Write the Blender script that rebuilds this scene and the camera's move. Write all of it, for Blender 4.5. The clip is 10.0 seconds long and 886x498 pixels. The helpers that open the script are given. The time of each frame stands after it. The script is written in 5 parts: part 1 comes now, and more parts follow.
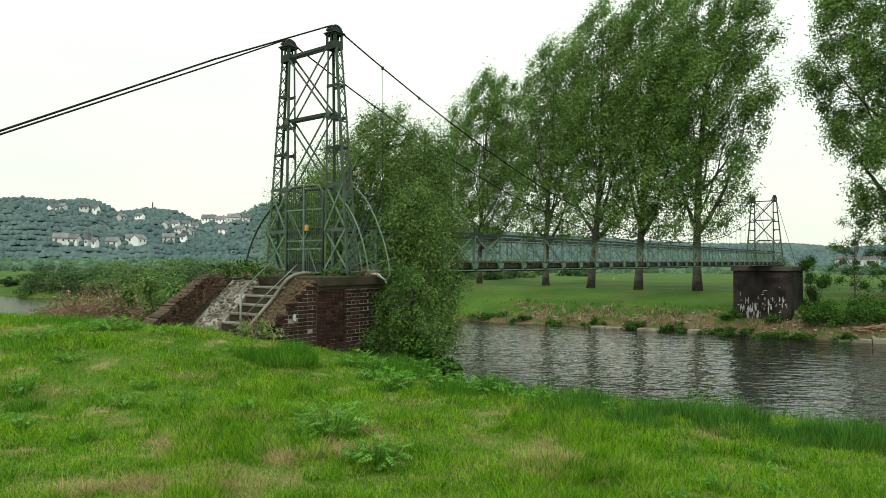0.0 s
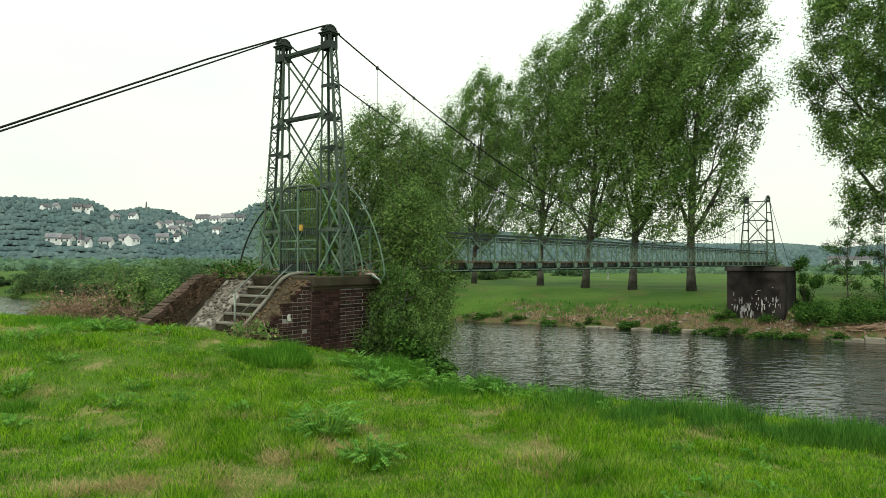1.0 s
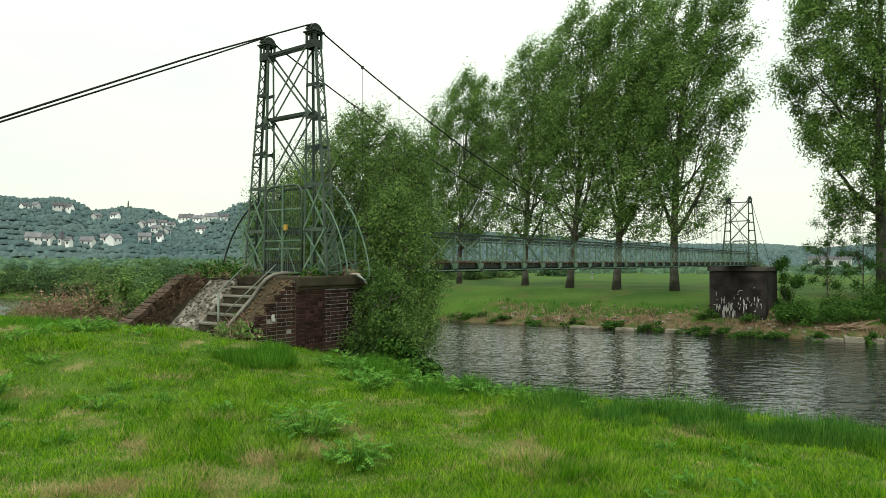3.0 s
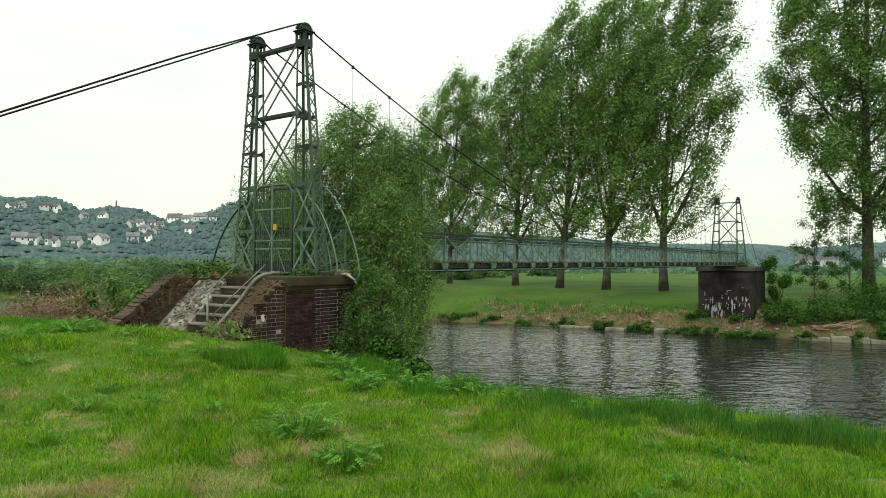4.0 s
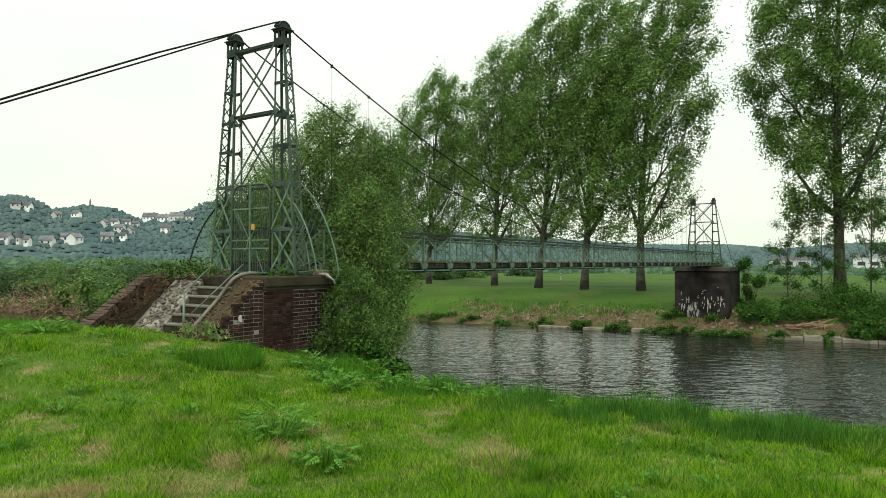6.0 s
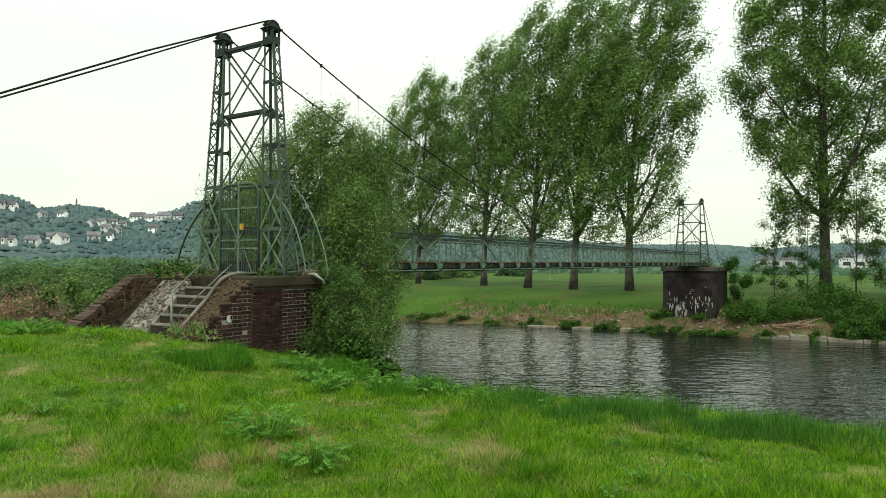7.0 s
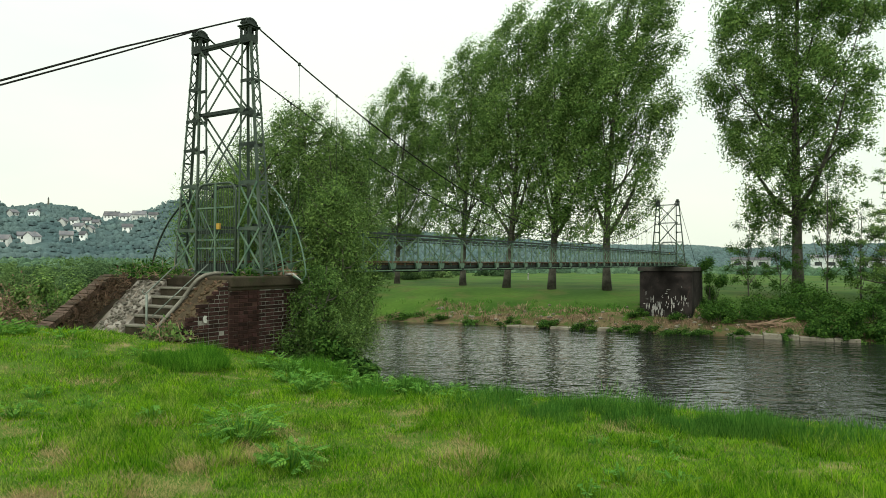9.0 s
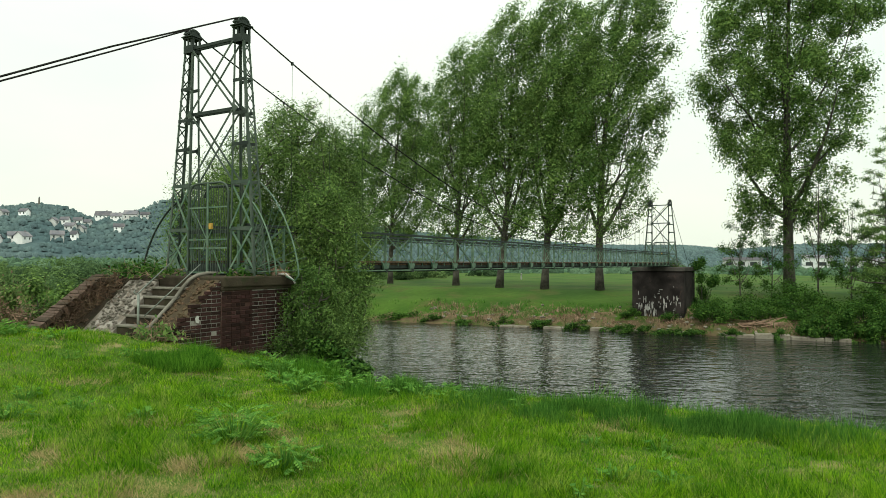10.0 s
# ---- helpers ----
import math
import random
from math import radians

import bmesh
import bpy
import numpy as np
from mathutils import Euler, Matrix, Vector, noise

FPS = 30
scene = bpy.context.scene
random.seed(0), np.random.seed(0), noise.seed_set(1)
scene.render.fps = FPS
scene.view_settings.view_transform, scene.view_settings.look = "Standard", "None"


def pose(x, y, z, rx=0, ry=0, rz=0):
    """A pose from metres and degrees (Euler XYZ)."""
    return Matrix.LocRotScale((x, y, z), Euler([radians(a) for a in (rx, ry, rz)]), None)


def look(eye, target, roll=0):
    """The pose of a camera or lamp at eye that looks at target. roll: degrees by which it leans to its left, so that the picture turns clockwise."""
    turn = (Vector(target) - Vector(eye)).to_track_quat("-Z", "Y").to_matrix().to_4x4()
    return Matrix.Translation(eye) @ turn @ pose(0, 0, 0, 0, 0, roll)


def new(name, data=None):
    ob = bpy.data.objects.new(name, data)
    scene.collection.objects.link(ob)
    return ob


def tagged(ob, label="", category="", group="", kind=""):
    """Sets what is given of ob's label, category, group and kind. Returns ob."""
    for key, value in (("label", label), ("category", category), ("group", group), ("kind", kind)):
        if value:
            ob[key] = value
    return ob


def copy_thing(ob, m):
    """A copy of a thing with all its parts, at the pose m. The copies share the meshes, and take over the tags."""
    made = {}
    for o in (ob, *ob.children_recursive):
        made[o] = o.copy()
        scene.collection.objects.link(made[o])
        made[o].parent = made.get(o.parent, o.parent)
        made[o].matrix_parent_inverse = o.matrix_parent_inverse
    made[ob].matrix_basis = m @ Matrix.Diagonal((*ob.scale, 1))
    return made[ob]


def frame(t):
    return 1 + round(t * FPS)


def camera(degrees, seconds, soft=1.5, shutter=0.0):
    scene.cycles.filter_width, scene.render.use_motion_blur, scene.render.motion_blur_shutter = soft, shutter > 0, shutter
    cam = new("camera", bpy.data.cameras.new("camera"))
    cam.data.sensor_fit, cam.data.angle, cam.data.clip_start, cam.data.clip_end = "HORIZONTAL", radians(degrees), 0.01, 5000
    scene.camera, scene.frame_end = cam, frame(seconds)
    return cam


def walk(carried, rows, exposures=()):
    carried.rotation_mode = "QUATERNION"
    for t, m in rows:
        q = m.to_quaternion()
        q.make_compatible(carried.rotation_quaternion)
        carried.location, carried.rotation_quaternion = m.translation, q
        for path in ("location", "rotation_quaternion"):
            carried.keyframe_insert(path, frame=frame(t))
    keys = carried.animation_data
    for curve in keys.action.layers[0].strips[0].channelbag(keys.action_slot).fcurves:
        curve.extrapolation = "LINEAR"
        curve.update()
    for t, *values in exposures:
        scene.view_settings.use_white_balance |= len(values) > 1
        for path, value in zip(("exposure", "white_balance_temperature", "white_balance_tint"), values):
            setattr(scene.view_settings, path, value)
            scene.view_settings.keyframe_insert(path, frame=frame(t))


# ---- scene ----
EYE = 1.65

# ---- camera and its turn on the spot ----
cam = camera(68.0, 10.0, soft=0.8)
walk(cam, [
    (0.0, pose(0, 0, EYE, 91.134, 0.000, 0.000)),
    (0.5, pose(0, 0, EYE, 91.134, -0.004, -0.211)),
    (1.0, pose(0, 0, EYE, 91.135, -0.012, -0.462)),
    (1.5, pose(0, 0, EYE, 91.135, -0.020, -0.727)),
    (2.0, pose(0, 0, EYE, 91.135, -0.026, -1.036)),
    (2.5, pose(0, 0, EYE, 91.136, -0.034, -1.375)),
    (4.0, pose(0, 0, EYE, 91.138, -0.061, -2.599)),
    (4.5, pose(0, 0, EYE, 91.140, -0.068, -3.036)),
    (5.0, pose(0, 0, EYE, 91.143, -0.075, -3.490)),
    (6.5, pose(0, 0, EYE, 91.147, -0.096, -4.860)),
    (7.0, pose(0, 0, EYE, 91.149, -0.100, -5.320)),
    (7.5, pose(0, 0, EYE, 91.150, -0.104, -5.790)),
    (8.0, pose(0, 0, EYE, 91.151, -0.108, -6.260)),
    (8.5, pose(0, 0, EYE, 91.151, -0.114, -6.715)),
    (9.0, pose(0, 0, EYE, 91.151, -0.122, -7.160)),
    (9.5, pose(0, 0, EYE, 91.151, -0.130, -7.520)),
    (10.0, pose(0, 0, EYE, 91.152, -0.135, -7.754)),
], exposures=[(0.0, -0.06, 6500, 0.0), (10.0, -0.10, 6500, 0.0)])

# ---- overcast daylight ----
SUN_ELEV, SUN_TURN = radians(52), radians(200)
world = bpy.data.worlds.new("overcast_sky")
scene.world = world
world.use_nodes = True
wn, wl = world.node_tree.nodes, world.node_tree.links
wn.clear()
sky = wn.new("ShaderNodeTexSky")
sky.sky_type, sky.sun_disc = "NISHITA", False
sky.sun_elevation, sky.sun_rotation = SUN_ELEV, SUN_TURN
sky.air_density, sky.dust_density = 1.0, 3.0
dim = wn.new("ShaderNodeVectorMath"); dim.operation = "SCALE"; dim.inputs["Scale"].default_value = 0.09
tc = wn.new("ShaderNodeTexCoord")
mp = wn.new("ShaderNodeMapping"); mp.inputs["Scale"].default_value = (1.0, 1.0, 3.0)
cloud = wn.new("ShaderNodeTexNoise"); cloud.inputs["Scale"].default_value = 2.2; cloud.inputs["Detail"].default_value = 5
ramp = wn.new("ShaderNodeValToRGB")
ramp.color_ramp.elements[0].position, ramp.color_ramp.elements[0].color = 0.3, (0.93, 0.98, 0.96, 1)
ramp.color_ramp.elements[1].position, ramp.color_ramp.elements[1].color = 0.7, (1.06, 1.07, 1.01, 1)
# an overcast sky brightens from the horizon to the zenith
axes = wn.new("ShaderNodeSeparateXYZ")
rise = wn.new("ShaderNodeValToRGB")
rise.color_ramp.elements[0].position, rise.color_ramp.elements[0].color = 0.0, (0.62, 0.605, 0.555, 1)
rise.color_ramp.elements[1].position, rise.color_ramp.elements[1].color = 1.0, (1.36, 1.38, 1.35, 1)
mid = rise.color_ramp.elements.new(0.38)
mid.color = (0.70, 0.705, 0.68, 1)
tone = wn.new("ShaderNodeMixRGB"); tone.blend_type = "MULTIPLY"; tone.inputs[0].default_value = 1.0
wl.new(tc.outputs["Generated"], axes.inputs[0]); wl.new(axes.outputs["Z"], rise.inputs[0])
cover = wn.new("ShaderNodeMixRGB"); cover.inputs[0].default_value = 0.93
bgd = wn.new("ShaderNodeBackground"); bgd.inputs["Strength"].default_value = 1.75
out = wn.new("ShaderNodeOutputWorld")
wl.new(sky.outputs[0], dim.inputs[0]); wl.new(tc.outputs["Generated"], mp.inputs[0]); wl.new(mp.outputs[0], cloud.inputs["Vector"])
wl.new(cloud.outputs[0], ramp.inputs[0]); wl.new(dim.outputs[0], cover.inputs[1]); wl.new(ramp.outputs[0], tone.inputs[1]); wl.new(rise.outputs[0], tone.inputs[2]); wl.new(tone.outputs[0], cover.inputs[2])
wl.new(cover.outputs[0], bgd.inputs[0]); wl.new(bgd.outputs[0], out.inputs[0])
sun = new("sun", bpy.data.lights.new("sun", "SUN"))
sun.data.energy, sun.data.angle, sun.data.color = 1.5, radians(25), (1.0, 0.96, 0.88)
sun.matrix_world = look((math.sin(SUN_TURN) * math.cos(SUN_ELEV), math.cos(SUN_TURN) * math.cos(SUN_ELEV), math.sin(SUN_ELEV)), (0, 0, 0))


# ---- materials ----
def material(name, base, other, scale=4.0, fine=40.0, rough=0.85, metal=0.0, bump=0.3, third=None, per="none", leaf=0.0, spec=0.12, thirds=(0.55, 0.75), vary=(0.6, 1.4), hue=0.02, depth=0.02):
    """Two-scale procedural surface: base and other blend by coarse noise, third shows in patches, fine noise gives grain and relief."""
    m = bpy.data.materials.new(name)
    m.use_nodes = True
    n, l = m.node_tree.nodes, m.node_tree.links
    b = n["Principled BSDF"]
    co = n.new("ShaderNodeTexCoord")
    big = n.new("ShaderNodeTexNoise"); big.inputs["Scale"].default_value = scale; big.inputs["Detail"].default_value = 4
    small = n.new("ShaderNodeTexNoise"); small.inputs["Scale"].default_value = fine; small.inputs["Detail"].default_value = 3
    l.new(co.outputs["Object"], big.inputs["Vector"]); l.new(co.outputs["Object"], small.inputs["Vector"])
    cr = n.new("ShaderNodeValToRGB")
    cr.color_ramp.elements[0].position, cr.color_ramp.elements[0].color = 0.35, (*base, 1)
    cr.color_ramp.elements[1].position, cr.color_ramp.elements[1].color = 0.65, (*other, 1)
    l.new(big.outputs[0], cr.inputs[0])
    col = cr.outputs[0]
    if third:
        pat = n.new("ShaderNodeTexNoise"); pat.inputs["Scale"].default_value = scale * 2.3; pat.inputs["Detail"].default_value = 6
        l.new(co.outputs["Object"], pat.inputs["Vector"])
        mr = n.new("ShaderNodeMapRange"); mr.inputs[1].default_value, mr.inputs[2].default_value = thirds
        l.new(pat.outputs[0], mr.inputs[0])
        mx = n.new("ShaderNodeMixRGB"); mx.inputs[2].default_value = (*third, 1)
        l.new(mr.outputs[0], mx.inputs[0]); l.new(col, mx.inputs[1])
        col = mx.outputs[0]
    hs = n.new("ShaderNodeHueSaturation")
    l.new(col, hs.inputs["Color"])
    vr = n.new("ShaderNodeMapRange"); vr.inputs[3].default_value, vr.inputs[4].default_value = 0.72, 1.28
    l.new(small.outputs[0], vr.inputs[0])
    if per != "none":
        src = n.new("ShaderNodeNewGeometry").outputs["Random Per Island"] if per == "island" else n.new("ShaderNodeObjectInfo").outputs["Random"]
        v2 = n.new("ShaderNodeMapRange"); v2.inputs[3].default_value, v2.inputs[4].default_value = vary
        l.new(src, v2.inputs[0])
        mu = n.new("ShaderNodeMath"); mu.operation = "MULTIPLY"
        l.new(vr.outputs[0], mu.inputs[0]); l.new(v2.outputs[0], mu.inputs[1]); l.new(mu.outputs[0], hs.inputs["Value"])
        h2 = n.new("ShaderNodeMapRange"); h2.inputs[3].default_value, h2.inputs[4].default_value = 0.5 + hue, 0.5 - hue
        l.new(src, h2.inputs[0]); l.new(h2.outputs[0], hs.inputs["Hue"])
    else:
        l.new(vr.outputs[0], hs.inputs["Value"])
    l.new(hs.outputs[0], b.inputs["Base Color"])
    b.inputs["Roughness"].default_value, b.inputs["Metallic"].default_value = rough, metal
    b.inputs["Specular IOR Level"].default_value = spec
    if bump:
        bp = n.new("ShaderNodeBump"); bp.inputs["Strength"].default_value = bump; bp.inputs["Distance"].default_value = depth
        l.new(small.outputs[0], bp.inputs["Height"]); l.new(bp.outputs[0], b.inputs["Normal"])
    if leaf:
        tr = n.new("ShaderNodeBsdfTranslucent"); l.new(hs.outputs[0], tr.inputs[0])
        mxs = n.new("ShaderNodeMixShader"); mxs.inputs[0].default_value = leaf
        l.new(b.outputs[0], mxs.inputs[1]); l.new(tr.outputs[0], mxs.inputs[2]); l.new(mxs.outputs[0], n["Material Output"].inputs[0])
    return m


M_STEEL = material("green_painted_steel", (0.046, 0.066, 0.052), (0.082, 0.102, 0.081), 3, 60, 0.55, 0.0, 0.15, (0.08, 0.045, 0.025), thirds=(0.66, 0.80))
M_STEEL_PALE = material("weathered_green_steel", (0.072, 0.128, 0.088), (0.145, 0.205, 0.145), 4, 50, 0.6, 0.0, 0.15, (0.11, 0.055, 0.025), thirds=(0.60, 0.78))
M_STEEL_DARK = material("dark_cast_iron", (0.022, 0.03, 0.026), (0.04, 0.05, 0.042), 5, 50, 0.6, 0.0, 0.15)
M_CABLE = material("dark_wire_rope", (0.012, 0.011, 0.010), (0.022, 0.02, 0.018), 8, 120, 0.7, 0.2, 0.2)
M_GALV = material("galvanised_pipe", (0.12, 0.14, 0.12), (0.21, 0.23, 0.20), 6, 70, 0.5, 0.3, 0.1)
M_RUST = material("rusty_deck_board", (0.050, 0.035, 0.021), (0.105, 0.068, 0.036), 3, 40, 0.9, 0.0, 0.3, (0.022, 0.018, 0.015), per="object")
M_OCHRE = material("crumbling_ochre_masonry", (0.085, 0.056, 0.033), (0.14, 0.098, 0.06), 4, 25, 0.95, 0.0, 0.7, (0.05, 0.034, 0.022), per="object")
M_EDGING = material("pale_worn_concrete", (0.14, 0.12, 0.095), (0.25, 0.225, 0.18), 1.2, 14, 0.95, 0.0, 0.5, (0.09, 0.08, 0.055))
M_COPING = material("grey_brown_coping_brick", (0.050, 0.036, 0.027), (0.10, 0.070, 0.052), 4, 25, 0.95, 0.0, 0.6, (0.035, 0.026, 0.02), per="object")
M_STEM = material("dead_brown_stem", (0.050, 0.032, 0.021), (0.10, 0.066, 0.042), 2, 12, 0.9, 0.0, 0, per="island", spec=0.1)
M_CONCRETE = material("weathered_concrete", (0.12, 0.11, 0.09), (0.20, 0.185, 0.155), 2.5, 30, 0.95, 0.0, 0.5, (0.05, 0.05, 0.038))
M_CAPSTONE = material("mossy_dark_concrete", (0.026, 0.020, 0.014), (0.056, 0.045, 0.031), 2.5, 30, 0.95, 0.0, 0.5, (0.03, 0.04, 0.016))
M_RUBBLE = material("broken_mortar_rubble", (0.11, 0.095, 0.075), (0.24, 0.22, 0.19), 4, 25, 0.95, 0.0, 0.7, (0.085, 0.055, 0.035), per="object", vary=(0.8, 1.25))
M_RUBBLE_BROWN = material("broken_brown_masonry", (0.058, 0.040, 0.027), (0.11, 0.078, 0.05), 4, 25, 0.95, 0.0, 0.7, (0.04, 0.028, 0.02), per="object")
M_BRICK = material("red_brick", (0.022, 0.013, 0.012), (0.058, 0.025, 0.021), 1.3, 35, 0.92, 0.0, 0.5, (0.024, 0.018, 0.017), per="object", thirds=(0.45, 0.62), vary=(0.45, 1.5), hue=0.012)
M_MORTAR = material("grey_lime_mortar", (0.17, 0.155, 0.135), (0.36, 0.34, 0.31), 1.6, 50, 0.95, 0.0, 0.4, (0.07, 0.04, 0.034), thirds=(0.54, 0.66))
M_MORTAR_RED = material("red_washed_mortar", (0.052, 0.026, 0.022), (0.10, 0.058, 0.048), 2.5, 50, 0.95, 0.0, 0.4, (0.22, 0.19, 0.17), thirds=(0.58, 0.70))
M_PIER = material("sooty_old_brickwork", (0.014, 0.012, 0.011), (0.040, 0.033, 0.031), 1.1, 12, 0.95, 0.0, 0.4, (0.075, 0.05, 0.042), thirds=(0.6, 0.8))
M_PIER_CAP = material("stained_pier_concrete", (0.035, 0.032, 0.028), (0.075, 0.068, 0.06), 1, 10, 0.95)
M_PLINTH = material("pinkish_stained_brickwork", (0.055, 0.040, 0.035), (0.11, 0.080, 0.070), 0.9, 9, 0.95, 0.0, 0.4, (0.15, 0.13, 0.12), thirds=(0.62, 0.8))
M_CHALK = material("white_paint_and_lime", (0.30, 0.285, 0.27), (0.50, 0.48, 0.455), 3, 20, 0.9)
M_GROUND = material("meadow_soil_and_turf", (0.045, 0.088, 0.010), (0.07, 0.120, 0.017), 0.5, 14, 0.95, 0.0, 0.6, (0.22, 0.18, 0.085), thirds=(0.56, 0.68), spec=0.05)
M_FIELD = material("far_meadow_turf", (0.030, 0.070, 0.009), (0.060, 0.110, 0.016), 0.16, 2.2, 0.95, 0.0, 0.8, (0.07, 0.085, 0.022), thirds=(0.52, 0.70), spec=0.1)
M_GRASS = material("fresh_grass_blade", (0.070, 0.190, 0.008), (0.150, 0.300, 0.014), 1.5, 7, 0.6, 0.0, 0, per="island", leaf=0.5, spec=0.04, third=(0.185, 0.270, 0.045), thirds=(0.52, 0.68), vary=(0.35, 1.75), hue=0.03)
M_TUFT = material("lush_tussock_blade", (0.055, 0.170, 0.014), (0.115, 0.265, 0.028), 0.8, 5, 0.6, 0.0, 0, per="island", leaf=0.5, spec=0.04, vary=(0.4, 1.5))
M_SEDGE = material("dark_sedge_blade", (0.050, 0.145, 0.020), (0.100, 0.225, 0.036), 0.8, 5, 0.6, 0.0, 0, per="island", leaf=0.5, spec=0.04, vary=(0.4, 1.5))
M_STRAW = material("dry_straw", (0.30, 0.235, 0.105), (0.43, 0.35, 0.175), 2, 12, 0.8, 0.0, 0, per="island", leaf=0.4, spec=0.04)
M_HERB = material("broad_herb_leaf", (0.090, 0.225, 0.034), (0.165, 0.335, 0.058), 2, 20, 0.7, 0.0, 0, per="island", leaf=0.45, spec=0.06)
M_POPLAR = material("poplar_leaf", (0.092, 0.172, 0.040), (0.168, 0.265, 0.074), 0.3, 3, 0.6, 0.0, 0, per="island", leaf=0.4, spec=0.06, vary=(0.4, 1.7))
M_WILLOW = material("willow_leaf", (0.086, 0.160, 0.040), (0.150, 0.235, 0.066), 0.5, 3, 0.6, 0.0, 0, per="island", leaf=0.4, spec=0.06, vary=(0.35, 1.75))
M_BUSH = material("bramble_leaf", (0.030, 0.080, 0.013), (0.066, 0.138, 0.025), 0.4, 3, 0.65, 0.0, 0, per="island", leaf=0.22, spec=0.06, vary=(0.35, 1.6))
M_TAN = material("dry_bramble_stem", (0.19, 0.125, 0.085), (0.31, 0.215, 0.15), 1, 10, 0.9, 0.0, 0, per="island", spec=0.1)
M_BARK = material("grey_brown_bark", (0.048, 0.044, 0.036), (0.115, 0.107, 0.088), 1.5, 18, 0.95, 0.0, 0.8)
M_FOREST = material("far_woodland", (0.058, 0.104, 0.048), (0.102, 0.155, 0.070), 0.05, 0.6, 0.95, 0.0, 0, per="island", leaf=0.3, spec=0.0, vary=(0.7, 1.3), hue=0.01)
# the blue of distance haze is mixed into the hill woods' colour
M_FOREST_HAZED = material("hazed_hill_woodland", (0.076, 0.114, 0.118), (0.108, 0.150, 0.146), 0.02, 1.2, 0.95, 0.0, 1.0, per="island", spec=0.0, vary=(0.85, 1.15), depth=0.5, hue=0.01)
# green shifted towards blue to paint in a lighter haze
M_PLAIN_HAZED = material("hazed_plain_woodland", (0.058, 0.104, 0.064), (0.092, 0.145, 0.085), 0.03, 0.9, 0.95, 0.0, 1.0, per="island", spec=0.0, vary=(0.7, 1.3), depth=1.2, hue=0.01)
M_SCRUB_DARK = material("dark_willow_scrub", (0.038, 0.070, 0.030), (0.072, 0.115, 0.046), 0.05, 0.6, 0.95, 0.0, 0, per="island", leaf=0.3, spec=0.0, vary=(0.7, 1.3), hue=0.01)
M_SCRUB_BRIGHT = material("bright_willow_scrub", (0.085, 0.148, 0.050), (0.140, 0.208, 0.076), 0.05, 0.6, 0.95, 0.0, 0, per="island", leaf=0.3, spec=0.0, vary=(0.7, 1.3), hue=0.01)
# same haze tint painted into the ground between the crowns
M_HILL_HAZED = material("hazed_hill_ground", (0.062, 0.094, 0.098), (0.080, 0.114, 0.114), 0.02, 0.3, 0.95, 0.0, 0, spec=0.0)
M_HOUSE = material("white_render_wall", (0.74, 0.73, 0.70), (0.83, 0.82, 0.80), 0.2, 3, 0.9, per="object")
M_SHED = material("pale_sheet_cladding", (0.42, 0.43, 0.44), (0.52, 0.53, 0.53), 0.2, 3, 0.8, per="object")
# slate grey, lightened in its colour for distance haze
M_ROOF_HAZED = material("hazed_slate_roof", (0.10, 0.10, 0.115), (0.17, 0.155, 0.16), 0.2, 3, 0.8, per="object")
M_PANE = material("dark_window_glass", (0.03, 0.035, 0.04), (0.05, 0.055, 0.06), 1, 3, 0.1, 0.0, 0, spec=0.5)
M_EARTH = material("bare_bank_earth", (0.080, 0.058, 0.031), (0.14, 0.102, 0.058), 0.6, 6, 0.95, 0.0, 0.6, (0.050, 0.072, 0.018), thirds=(0.46, 0.64))
M_YELLOW = material("yellow_enamel", (0.42, 0.25, 0.05), (0.5, 0.32, 0.07), 10, 60, 0.5)


def water_material():
    m = bpy.data.materials.new("rippled_river_water")
    m.use_nodes = True
    n, l = m.node_tree.nodes, m.node_tree.links
    b = n["Principled BSDF"]
    b.inputs["Base Color"].default_value = (0.012, 0.014, 0.012, 1)
    b.inputs["Roughness"].default_value = 0.035
    b.inputs["IOR"].default_value = 1.33
    b.inputs["Specular IOR Level"].default_value = 0.75
    co = n.new("ShaderNodeTexCoord")
    h = None
    for sc, stretch, amount in ((0.45, 0.6, 0.50), (1.4, 0.55, 0.62), (3.4, 0.6, 0.32)):
        mpn = n.new("ShaderNodeMapping"); mpn.inputs["Rotation"].default_value = (0, 0, radians(12)); mpn.inputs["Scale"].default_value = (stretch, 1, 1)
        t = n.new("ShaderNodeTexNoise"); t.inputs["Scale"].default_value = sc; t.inputs["Detail"].default_value = 2
        l.new(co.outputs["Object"], mpn.inputs[0]); l.new(mpn.outputs[0], t.inputs["Vector"])
        k = n.new("ShaderNodeMath"); k.operation = "MULTIPLY_ADD"; k.inputs[1].default_value = amount; k.inputs[2].default_value = 0
        l.new(t.outputs[0], k.inputs[0])
        if h:
            l.new(h, k.inputs[2])
        h = k.outputs[0]
    bp = n.new("ShaderNodeBump"); bp.inputs["Strength"].default_value = 1.0; bp.inputs["Distance"].default_value = 0.15
    l.new(h, bp.inputs["Height"]); l.new(bp.outputs[0], b.inputs["Normal"])
    return m


M_WATER = water_material()


